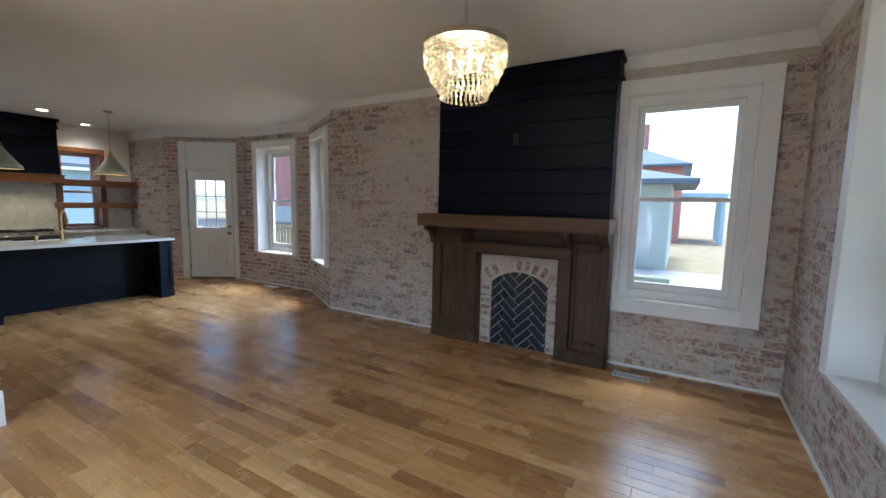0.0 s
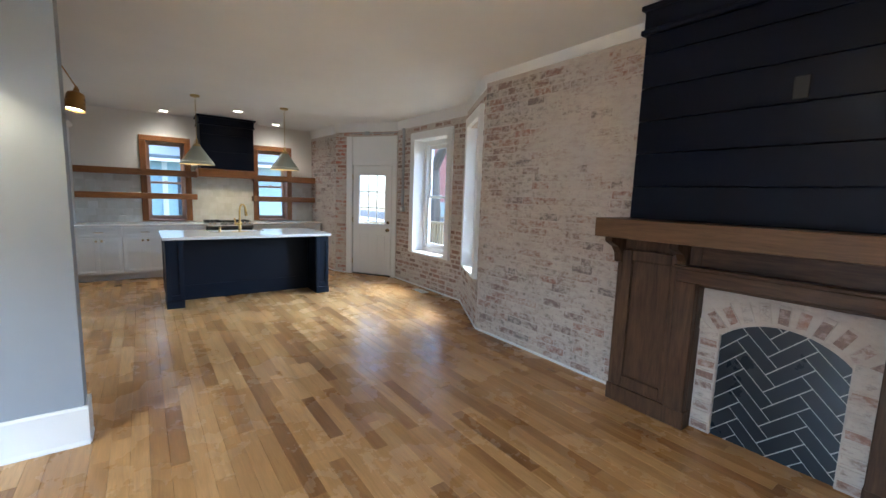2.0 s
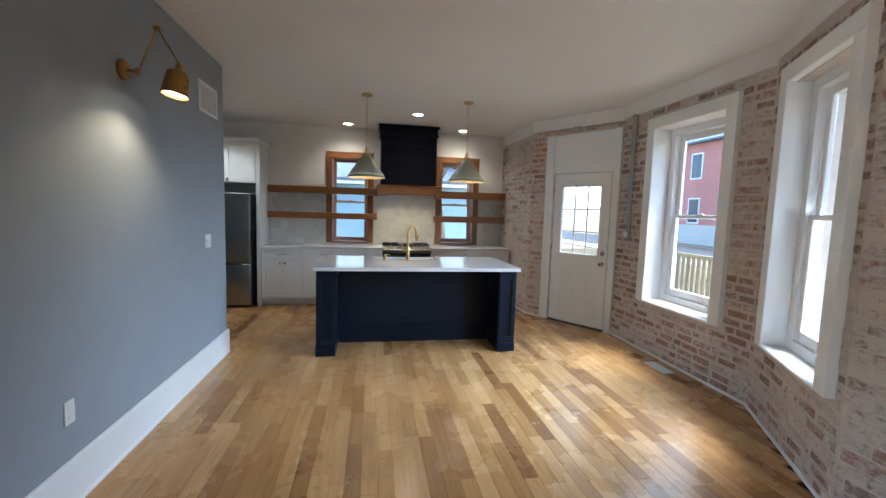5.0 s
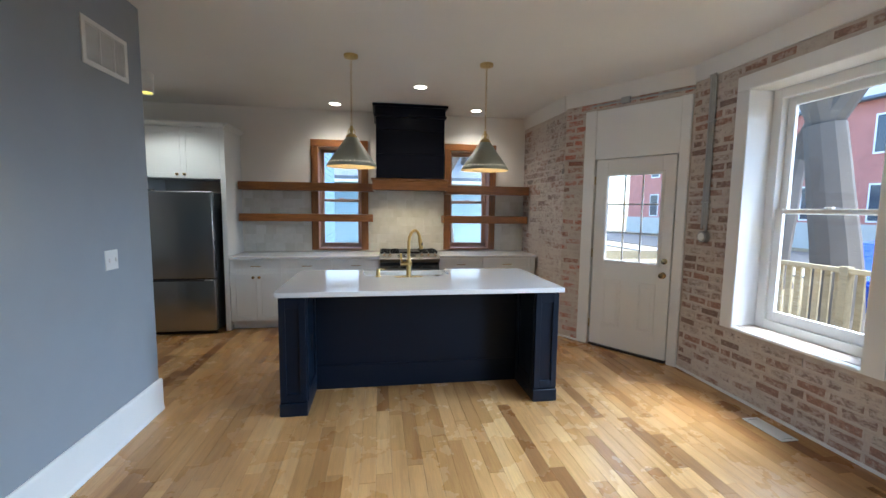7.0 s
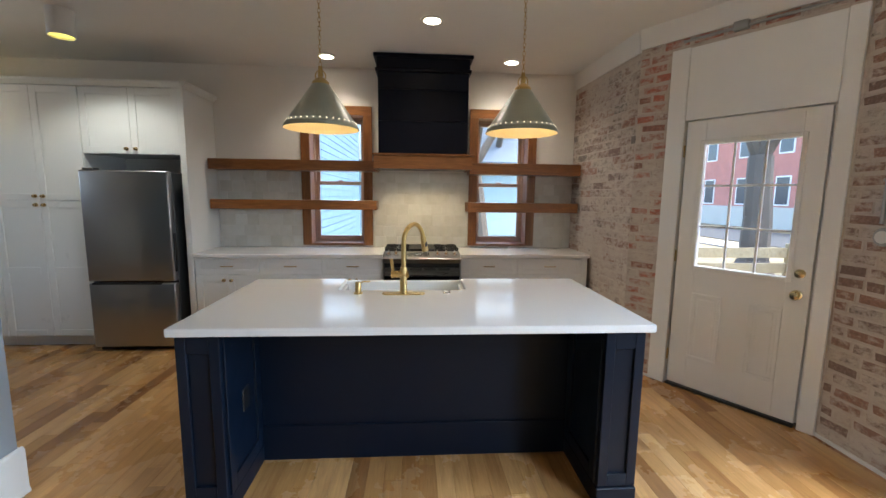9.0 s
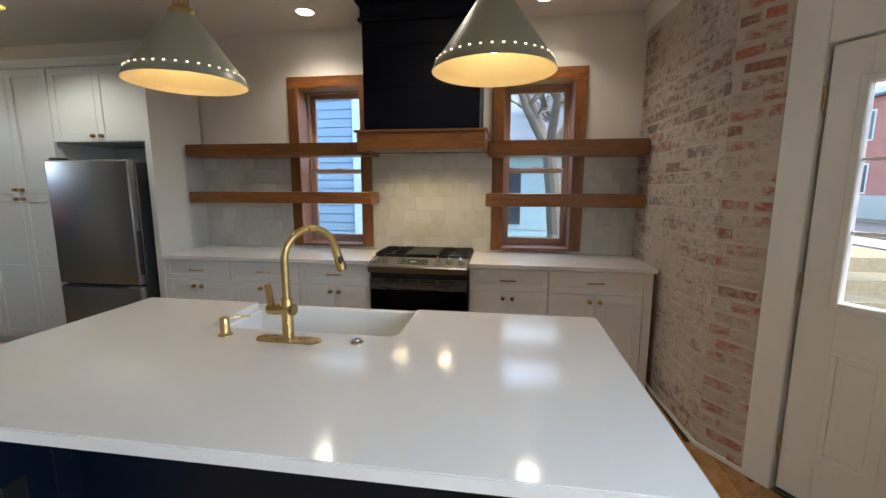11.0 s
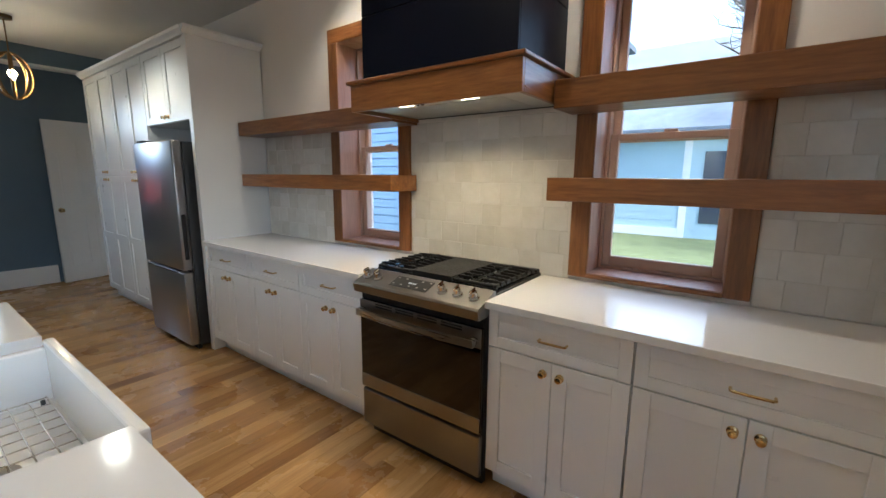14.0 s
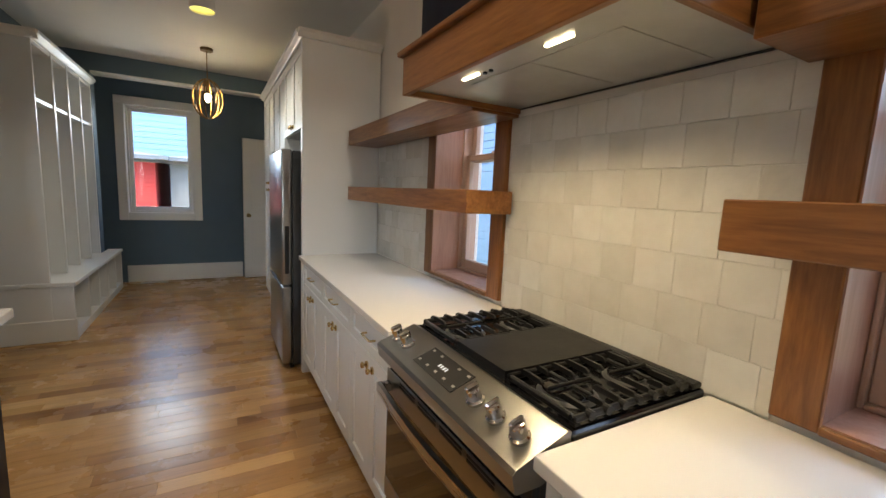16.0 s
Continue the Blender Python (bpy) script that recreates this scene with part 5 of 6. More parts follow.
for a in (0.15, 0.75, 1.35, 2.2):
    pts = [(MX + 0.145 * math.cos(t) * math.cos(a), MY + 0.145 * math.cos(t) * math.sin(a), 2.31 + 0.205 * math.sin(t)) for t in [2 * math.pi * k / 36 for k in range(37)]]
    part("hoop", tube(pts, 0.008, 6), BRONZE, mp, "", True)
part("socket", cyl((MX, MY, 2.38), (MX, MY, 2.51), 0.017, seg=14), BRONZE, mp)
bulb(mp, (MX, MY, 2.33), 0.032)
lamp("orb_light", 'POINT', 4.5, (1.0, 0.78, 0.5), pose(MX, MY, 2.32), radius=0.03)

# ---------- range ----------
rg = thing("gas_range", "stainless slide-in gas range with black cast-iron grates", "range")
R0, R1, RF = 1.894, 2.651, -8.63
part("body", box(BACK + 0.012, RF - 0.03, R0 + 0.003, R1 - 0.003, 0.09, 0.905), DARKSTEEL, rg)
part("cooktop", box(KX + 0.02, -8.735, R0 - 0.002, R1 + 0.002, 0.906, 0.93, 0.005), BLACK_ENAMEL, rg, "glossy black cooktop")
prof = [(-8.7345, 0.86), (-8.7345, 0.934), (-8.725, 0.936), (-8.592, 0.888), (-8.584, 0.878), (-8.592, 0.838), (-8.60, 0.834), (RF - 0.03, 0.834)]
cpn = part("control_panel", prism(prof, R0, R1, 'y'), RANGE_STEEL, rg, "sloping stainless control panel")
slope = Matrix.Translation((-8.6585, 0, 0.9135)) @ Matrix.Rotation(math.atan2(0.048, 0.133), 4, 'Y')
o = part("touch_panel", box(-0.042, 0.04, 2.115, 2.345, -0.0005, 0.0015), BLACK_PLASTIC, cpn)
o.matrix_basis = slope
for a, b, u, v in ((2.212, 2.219, -0.008, 0.004), (2.224, 2.231, -0.008, 0.004), (2.238, 2.245, -0.008, 0.004), (2.250, 2.257, -0.008, 0.004)):
    o = part("display_bar", box(u, v, a, b, 0.0015, 0.002), DIGITS, cpn)
    o.matrix_basis = slope
ICON = painted("icon_grey", (0.4, 0.4, 0.4), 0.5)
for k in range(10):
    y = 2.13 + (k % 5) * 0.05
    u = 0.022 if k < 5 else -0.03
    if k in (7,):
        continue
    o = part("icon_bar", box(u - 0.004, u + 0.004, y - 0.006, y + 0.006, 0.0015, 0.0019), ICON, cpn)
    o.matrix_basis = slope
for y in (1.945, 2.018, 2.425, 2.51, 2.595):
    kb = part("knob", lathe([(0.024, 0.0), (0.024, 0.008), (0.019, 0.012), (0.0175, 0.036), (0.014, 0.04), (0.0001, 0.041)], (0, 0, 0), 'z', 22), CHROME, rg, "polished chrome knob", True)
    kb.matrix_basis = slope @ Matrix.Translation((0.012, y, 0))
    g_ = part("grip", box(-0.019, 0.019, -0.0065, 0.0065, 0.022, 0.05, 0.004), CHROME, kb)
part("vent_gap", box(RF - 0.028, RF - 0.012, R0 + 0.005, R1 - 0.005, 0.79, 0.833), BLACK_PLASTIC, rg)
dr = part("oven_door", box(RF - 0.028, RF, R0 + 0.004, R1 - 0.004, 0.295, 0.788, 0.006), BLACK_ENAMEL, rg, "oven door with dark glass")
part("door_top_strip", box(RF, RF + 0.006, R0 + 0.004, R1 - 0.004, 0.70, 0.788, 0.002), RANGE_STEEL, dr)
for k in range(4):
    part("slot", box(RF + 0.0055, RF + 0.0075, R0 + 0.12 + k * 0.14, R0 + 0.235 + k * 0.14, 0.762, 0.77), BLACK_PLASTIC, dr)
    part("slot", box(RF + 0.0055, RF + 0.0075, R0 + 0.12 + k * 0.14, R0 + 0.235 + k * 0.14, 0.776, 0.782), BLACK_PLASTIC, dr)
part("glass", box(RF, RF + 0.004, R0 + 0.006, R1 - 0.006, 0.372, 0.699), BLACK_GLASS, dr, "dark oven glass")
part("door_bottom_strip", box(RF, RF + 0.006, R0 + 0.004, R1 - 0.004, 0.297, 0.371, 0.002), RANGE_STEEL, dr)
hb = bmesh.new()
n = 12
for k in range(n):
    a0, a1 = k / n, (k + 1) / n
    for_x = lambda s: RF + 0.035 + 0.018 * math.sin(math.pi * s)
    y_a, y_b = R0 + 0.02 + a0 * (R1 - R0 - 0.04), R0 + 0.02 + a1 * (R1 - R0 - 0.04)
    prism([(for_x(a0), y_a), (for_x(a0) + 0.016, y_a), (for_x(a1) + 0.016, y_b), (for_x(a1), y_b)], 0.715, 0.748, 'z', hb)
bmesh.ops.remove_doubles(hb, verts=hb.verts, dist=1e-5)
for y in (R0 + 0.02, R1 - 0.045):
    box(RF + 0.004, RF + 0.04, y, y + 0.025, 0.715, 0.748, 0.003, hb)
part("handle", hb, STEEL, dr, "bowed stainless handle")
part("drawer", box(RF - 0.028, RF + 0.002, R0 + 0.004, R1 - 0.004, 0.075, 0.282, 0.008, seg=2), RANGE_STEEL, rg, "stainless warming drawer")
part("kick", box(RF - 0.09, RF - 0.06, R0 + 0.02, R1 - 0.02, 0.002, 0.089), BLACK_PLASTIC, rg)
# burners, grates and griddle
for bx_, by_, br in ((-8.86, 2.03, 0.06), (-9.08, 2.03, 0.045), (-8.86, 2.515, 0.065), (-9.08, 2.515, 0.05)):
    bn = part("burner", lathe([(br + 0.012, 0.93), (br + 0.008, 0.934), (br, 0.936), (br, 0.9405)], (bx_, by_, 0), 'z', 24), DARKSTEEL, rg, "", True)
    part("burner_cap", lathe([(br - 0.002, 0.9406), (br - 0.004, 0.945), (br - 0.014, 0.9475), (0.0001, 0.948)], (bx_, by_, 0), 'z', 24), BLACK_ENAMEL, bn, "", True)
GX0, GX1 = -9.17, -8.755
for y0, y1, out_y in ((R0 + 0.012, 2.148, R0 + 0.012), (2.402, R1 - 0.012, R1 - 0.012)):
    bm = bmesh.new()
    for a, b, c, d_ in ((GX0, GX1, y0, y0 + 0.013), (GX0, GX1, y1 - 0.013, y1), (GX0, GX0 + 0.013, y0 + 0.013, y1 - 0.013), (GX1 - 0.013, GX1, y0 + 0.013, y1 - 0.013)):
        box(a, b, c, d_, 0.936, 0.954, 0.004, bm)
    ym = (y0 + y1) / 2
    for k in range(7):
        x = GX0 + 0.045 + k * (GX1 - GX0 - 0.09) / 6
        mid_ = k in (1, 5)
        for ya, yb in ((y0 + 0.004, y0 + (0.052 if mid_ else 0.088)), (y1 - (0.052 if mid_ else 0.088), y1 - 0.004)):
            prism([(ya, 0.948), (ya, 0.957), (ya + 0.010, 0.963), (yb - 0.010, 0.963), (yb, 0.957), (yb, 0.950)], x - 0.004, x + 0.004, 'x', bm)
        # rounded end of each finger over the outer bar
        cyl((x, out_y - 0.008, 0.95), (x, out_y + 0.008, 0.95), 0.011, seg=10, bm=bm)
    for x in (-8.86, -9.08):
        box(x - 0.075, x + 0.075, ym - 0.004, ym + 0.004, 0.951, 0.963, 0.003, bm)
        for c in (-0.004, 0.004):
            box(x - 0.004, x + 0.004, ym + c * 10 - 0.03, ym + c * 10 + 0.03, 0.951, 0.9625, 0.003, bm)
    for a in (GX0, GX1 - 0.016):
        for c in (y0, y1 - 0.016):
            box(a, a + 0.016, c, c + 0.016, 0.93, 0.937, 0, bm)
    part("grate", bm, CAST_IRON, rg, "cast-iron grate with fingers")
bm = prism([(GX0, 2.153), (GX1, 2.153), (GX1, 2.397), (GX0, 2.397)], 0.93, 0.956, 'z')
bmesh.ops.inset_region(bm, faces=[f for f in bm.faces if min(v.co.z for v in f.verts) > 0.95], thickness=0.008, depth=-0.004)
part("griddle", bm, CAST_IRON, rg, "flat cast-iron griddle")
bv = part("back_vent", box(KX + 0.022, GX0 - 0.006, R0 + 0.006, R1 - 0.006, 0.93, 0.947, 0.004), CAST_IRON, rg)
for k in range(5):
    y = R0 + 0.03 + k * 0.142
    part("vent_slot", box(KX + 0.034, GX0 - 0.02, y, y + 0.125, 0.9465, 0.9476), BLACK_GLASS, bv)

# ---------- mudroom lockers and door ----------
lk = thing("mudroom_lockers", "white built-in open lockers with a bench and cubbies", "lockers")
LB0, LB1, LXB = -3.13, -1.35, -6.504
part("end_panel", box(-6.87, LXB, LB1 - 0.02, LB1, 0.002, 2.47, 0.002), WHITE_TRIM, lk)
part("end_panel_low", box(-7.02, -6.8705, LB1 - 0.02, LB1, 0.002, 0.478, 0.002), WHITE_TRIM, lk)
part("end_baseboard", box(-7.03, LXB, LB1, LB1 + 0.014, 0.002, 0.19, 0.003), WHITE_TRIM, lk)
part("back", box(LXB - 0.014, LXB, LB0, LB1 - 0.02, 0.002, 2.47), WHITE_TRIM, lk)
part("bench_seat", box(-7.035, LXB - 0.0145, LB0, LB1 + 0.008, 0.48, 0.515, 0.004), WHITE_TRIM, lk)
part("bench_seat_end", box(-7.035, -6.885, -3.46, LB0 - 0.001, 0.48, 0.515, 0.004), WHITE_TRIM, lk)
part("bench_end", box(-7.02, -6.885, -3.455, -3.435, 0.002, 0.479), WHITE_TRIM, lk)
part("bench_floor", box(-7.02, LXB - 0.015, LB0, LB1 - 0.0205, 0.05, 0.075), WHITE_TRIM, lk)
part("bench_toe", box(-7.02, -7.0, -3.434, LB1 - 0.0205, 0.002, 0.049), WHITE_TRIM, lk)
part("bench_floor_end", box(-7.02, -6.885, -3.434, LB0 - 0.001, 0.05, 0.075), WHITE_TRIM, lk)
part("top_shelf", box(-6.865, LXB - 0.0145, LB0, LB1 - 0.0205, 2.0, 2.03, 0.002), WHITE_TRIM, lk)
part("roof_board", box(-6.868, LXB - 0.0145, LB0, LB1 - 0.0205, 2.44, 2.47), WHITE_TRIM, lk)
for k in range(5):
    y = LB0 + 0.001 + k * (LB1 - 0.04 - LB0) / 4
    if k < 4:
        part("divider", box(-6.866, LXB - 0.0145, y, y + 0.02, 0.516, 1.999, 0.001), WHITE_TRIM, lk)
        part("cubby_divider", box(-6.866, LXB - 0.0145, y, y + 0.02, 2.031, 2.439, 0.001), WHITE_TRIM, lk)
        part("face_stile", box(-6.876, -6.8665, y - 0.008, y + 0.028, 0.516, 2.47, 0.002), WHITE_TRIM, lk)
for k in range(5):
    y = -3.43 + 0.35 + k * 0.41
    if y < LB1 - 0.1:
        part("bench_divider", box(-7.018, -6.885, y, y + 0.02, 0.076, 0.479), WHITE_TRIM, lk)
part("crown", prism([(-6.87, 2.47), (-6.885, 2.475), (-6.925, 2.51), (-6.93, 2.535), (-6.85, 2.535), (-6.85, 2.47)], LB0, LB1 + 0.03, 'y'), WHITE_TRIM, lk)
part("crown_end", prism([(LB1 + 0.0005, 2.47), (LB1 + 0.015, 2.475), (LB1 + 0.045, 2.51), (LB1 + 0.05, 2.535), (LB1 + 0.0005, 2.535)], -6.92, LXB, 'x'), WHITE_TRIM, lk)

hy = math.atan2(0.15, 0.75)
md_ = thing("door_2", "white panelled mudroom door standing slightly ajar with a brass knob", "door", kind="structure", m=Matrix.Translation((-9.23, -3.745, 0)) @ Matrix.Rotation(hy, 4, 'Z'))
bm = box(0, 0.765, -0.035, 0, 0.012, 2.085, 0.003)
lf = part("leaf", bm, WHITE_TRIM, md_)
for a, b, z0, z1 in ((0.11, 0.34, 0.22, 0.90), (0.43, 0.66, 0.22, 0.90), (0.11, 0.34, 1.06, 1.95), (0.43, 0.66, 1.06, 1.95)):
    bm = bmesh.new()
    for x0, x1, c, e in ((a, b, z0, z0 + 0.02), (a, b, z1 - 0.02, z1), (a, a + 0.02, z0 + 0.02, z1 - 0.02), (b - 0.02, b, z0 + 0.02, z1 - 0.02)):
        box(x0, x1, 0.0, 0.005, c, e, 0.002, bm)
    part("panel_moulding", bm, WHITE_TRIM, lf)
knob(lf, Matrix.Translation((0.70, 0.0, 0.96)) @ Matrix.Rotation(radians(180), 4, 'Z'), GOLD, 0.026, 0.05, "door_knob")

# ---------- wall plates, vents, conduit ----------
sw = thing("light_switch", "white double light switch on the blue-grey wall", "switch")
part("plate", box(-6.225, -6.105, 0.2655, 0.272, 1.125, 1.245, 0.003), WHITE_PLASTIC, sw)
for x in (-6.195, -6.135):
    part("toggle", box(x - 0.006, x + 0.006, 0.272, 0.283, 1.172, 1.198, 0.002), WHITE_PLASTIC, sw)
ot = thing("wall_outlet", "white socket outlet low on the blue-grey wall", "outlet")
part("plate", box(-4.415, -4.345, 0.2655, 0.272, 0.42, 0.54, 0.003), WHITE_PLASTIC, ot)
for z in (0.455, 0.505):
    part("socket", cyl((-4.38, 0.271, z), (-4.38, 0.274, z), 0.016, seg=14), WHITE_PLASTIC, ot)
va = thing("wall_vent", "white return-air grille high on the blue-grey wall", "vent")
part("backing", box(-6.42, -6.06, 0.2655, 0.267, 2.335, 2.535), BLACK_PLASTIC, va)
bm = bmesh.new()
for q in ((-6.45, -6.03, 2.305, 2.335), (-6.45, -6.03, 2.535, 2.565), (-6.45, -6.42, 2.335, 2.535), (-6.06, -6.03, 2.335, 2.535), (-6.32, -6.31, 2.335, 2.535), (-6.19, -6.18, 2.335, 2.535)):
    box(q[0], q[1], 0.2655, 0.275, q[2], q[3], 0.002, bm)
part("frame", bm, WHITE_PLASTIC, va)
for k in range(17):
    z = 2.342 + k * 0.0115
    part("slat", prism([(0.267, z), (0.273, z + 0.004), (0.273, z + 0.006), (0.267, z + 0.002)], -6.419, -6.061, 'x'), WHITE_PLASTIC, va)


def floor_vent(x0, x1, y0, y1, mat, label, slots=18):
    v = thing("floor_vent", label, "vent")
    bm = bmesh.new()
    box(x0, x1, y0, y1, 0.0006, 0.0016, 0, bm)
    part("backing", bm, BLACK_PLASTIC, v)
    bm = bmesh.new()
    e = 0.02
    for q in ((x0, x1, y0, y0 + e), (x0, x1, y1 - e, y1), (x0, x0 + e, y0 + e, y1 - e), (x1 - e, x1, y0 + e, y1 - e)):
        box(q[0], q[1], q[2], q[3], 0.0008, 0.007, 0.002, bm)
    part("frame", bm, mat, v)
    for k in range(1, slots):
        if x1 - x0 > y1 - y0:
            x = x0 + e + k * (x1 - x0 - 2 * e) / slots
            part("slat", box(x - 0.005, x + 0.005, y0 + e, y1 - e, 0.0016, 0.006), mat, v)
        else:
            y = y0 + e + k * (y1 - y0 - 2 * e) / slots
            part("slat", box(x0 + e, x1 - e, y - 0.005, y + 0.005, 0.0016, 0.006), mat, v)


floor_vent(0.05, 0.36, 3.80, 3.93, WHITE_PLASTIC, "white metal floor register by the brick wall")
floor_vent(-5.93, -5.62, 4.53, 4.66, WHITE_PLASTIC, "white metal floor register in the bay")
floor_vent(-7.50, -7.18, -3.72, -3.62, WHITE_PLASTIC, "white metal floor register in the mudroom")
for x, y in ((-2.55, 3.93), (-5.12, 4.58)):
    p = thing("floor_plate", "small brass floor socket plate", "floor plate")
    part("plate", box(x - 0.04, x + 0.04, y - 0.025, y + 0.025, 0.0006, 0.004, 0.0015), GOLD, p)

cd = thing("conduit_run", "galvanised electrical conduits with a round box on the brick", "conduit")
for k, (dx, zb) in enumerate(((-6.70, 1.37), (-6.675, 1.40), (-6.65, 1.345))):
    part("pipe", tube([(dx, 4.748, zb), (dx, 4.748, 2.60), (dx, 4.744, 2.67), (dx, 4.73, 2.705)], 0.010, 10), GREY_PIPE, cd, "", True)
for z in (1.6, 2.3):
    part("strap", box(-6.715, -6.635, 4.735, 4.765, z, z + 0.018, 0.003), GREY_PIPE, cd)
part("box", lathe([(0.05, 0.0), (0.05, -0.045), (0.046, -0.05), (0.0001, -0.05)], (-6.665, 4.768, 1.30), 'y', 22), GREY_PIPE, cd, "", True)
part("cover", lathe([(0.035, -0.05), (0.033, -0.055), (0.0001, -0.056)], (-6.665, 4.768, 1.30), 'y', 20), WHITE_PLASTIC, cd)
a_ = Vector((RING[2][0], RING[2][1], 2.655))
b_ = Vector((RING[1][0], RING[1][1], 2.655))
off = Vector((0.546, -0.838, 0)) * 0.018
part("pipe", tube([a_ + off + (b_ - a_) * 0.0 + Vector((0.15, 0, 0)) * 0, a_ + off + (b_ - a_) * 0.75], 0.010, 10), GREY_PIPE, cd, "", True)
part("pipe_box", box(-0.045, 0.045, -0.04, 0.0, 2.63, 2.69, 0.004), GREY_PIPE, cd).matrix_basis = MD @ Matrix.Translation((0.70, 0, 0))

# ---------- outside ----------
GROUND = -0.45
DRYGRASS = painted("dry_grass", (0.26, 0.205, 0.11), 0.95, 0.25, 0.5, 30)
LAWN = painted("green_lawn", (0.12, 0.145, 0.06), 0.95, 0.25, 0.5, 40)
ASPHALT = painted("asphalt", (0.06, 0.06, 0.06), 0.9, 0.15, 0.3, 90)
CONCRETE = painted("concrete", (0.36, 0.35, 0.33), 0.9, 0.1, 0.2, 60)
SIDING = painted("white_siding", (0.42, 0.56, 0.61), 0.7, 0.04)
SIDING_BLUE = painted("pale_blue_siding", (0.20, 0.31, 0.44), 0.7, 0.04)
STUCCO = painted("pale_green_stucco", (0.46, 0.49, 0.40), 0.85, 0.05)
SHINGLE = painted("grey_shingle", (0.15, 0.18, 0.21), 0.9, 0.2, 0.4, 25)
REDBRICK = painted("red_house_brick", (0.52, 0.22, 0.17), 0.9, 0.15, 0.3, 40)
DARKPANE = painted("far_window_pane", (0.05, 0.06, 0.08), 0.1, 0.1)
DECKWOOD = wooden("deck_wood", (0.28, 0.22, 0.13), (0.42, 0.34, 0.20), (0.52, 0.43, 0.27), 'x', 0.8)
BARK = painted("bark", (0.15, 0.125, 0.10), 0.95, 0.25, 0.8, 25)
bm = bmesh.new()
bmesh.ops.create_grid(bm, x_segments=40, y_segments=40, size=400)
bmesh.ops.translate(bm, verts=bm.verts, vec=(0, 0, GROUND))
structure("ground", bm, DRYGRASS, "dry winter grass around the house")
structure("lawn", box(-60, -9.8, -30, 5.0, GROUND + 0.004, GROUND + 0.02), LAWN, "green lawn behind the kitchen")
structure("road", box(-60, -8, 17.0, 23.0, GROUND + 0.004, GROUND + 0.03), ASPHALT, "asphalt street")
structure("pavement", box(-60, -8, 14.6, 16.2, GROUND + 0.006, GROUND + 0.06), CONCRETE, "concrete pavement beside the street")
structure("driveway", box(-3.5, 3.2, 8.0, 14.58, GROUND + 0.006, GROUND + 0.03), CONCRETE, "pale concrete driveway")


def house(name, label, x0, x1, y0, y1, eave, peak, wall_mat, roof_mat, wins=(), base=GROUND, over=0.45, lap=0.0):
    """A house with hipped roof, eaves and framed windows. wins: (face, along, z0, width, height)."""
    h = thing(name, label, "house")
    part("wall", box(x0, x1, y0, y1, base, eave), wall_mat, h)
    if lap:
        bm = bmesh.new()
        z = base + 0.3
        while z < eave - 0.05:
            for q in ((x0 - 0.02, x1 + 0.02, y0 - 0.02, y0), (x0 - 0.02, x1 + 0.02, y1, y1 + 0.02), (x0 - 0.02, x0, y0, y1), (x1, x1 + 0.02, y0, y1)):
                box(q[0], q[1], q[2], q[3], z, z + lap * 0.88, 0, bm)
            z += lap
        part("clapboards", bm, wall_mat, h)["kind"] = "stuff"
    bm = bmesh.new()
    w, d = x1 - x0, y1 - y0
    ins = min(w, d) / 2 + over
    a = [(x0 - over, y0 - over), (x1 + over, y0 - over), (x1 + over, y1 + over), (x0 - over, y1 + over)]
    lo = [bm.verts.new((x, y, eave + 0.003)) for x, y in a]
    mid = [bm.verts.new((x, y, eave + 0.14)) for x, y in a]
    if w > d:
        r0, r1 = bm.verts.new((x0 - over + ins, (y0 + y1) / 2, peak)), bm.verts.new((x1 + over - ins, (y0 + y1) / 2, peak))
        tops = [(r0, r1), (r1,), (r1, r0), (r0,)]
    else:
        r0, r1 = bm.verts.new(((x0 + x1) / 2, y0 - over + ins, peak)), bm.verts.new(((x0 + x1) / 2, y1 + over - ins, peak))
        tops = [(r0,), (r0, r1), (r1,), (r1, r0)]
    bm.faces.new(lo[::-1])
    for i in range(4):
        j = (i + 1) % 4
        bm.faces.new((lo[i], lo[j], mid[j], mid[i]))
        if len(tops[i]) == 1:
            bm.faces.new((mid[i], mid[j], tops[i][0]))
        else:
            bm.faces.new((mid[i], mid[j], tops[i][1], tops[i][0]))
    part("roof", bm, roof_mat, h)
    for face, along, z0, ww, hh in wins:
        e = 0.03
        if face in "ns":
            yy = y0 if face == 's' else y1
            s = -1 if face == 's' else 1
            wn_ = part("window", box(along, along + ww, min(yy, yy + s * 0.05), max(yy, yy + s * 0.05), z0, z0 + hh), WHITE_TRIM, h)
            part("pane", box(along + 0.09, along + ww - 0.09, min(yy, yy + s * 0.06), max(yy, yy + s * 0.06), z0 + 0.09, z0 + hh - 0.09), DARKPANE, wn_)
        else:
            xx = x0 if face == 'w' else x1
            s = -1 if face == 'w' else 1
            wn_ = part("window", box(min(xx, xx + s * 0.05), max(xx, xx + s * 0.05), along, along + ww, z0, z0 + hh), WHITE_TRIM, h)
            part("pane", box(min(xx, xx + s * 0.06), max(xx, xx + s * 0.06), along + 0.09, along + ww - 0.09, z0 + 0.09, z0 + hh - 0.09), DARKPANE, wn_)
    return h


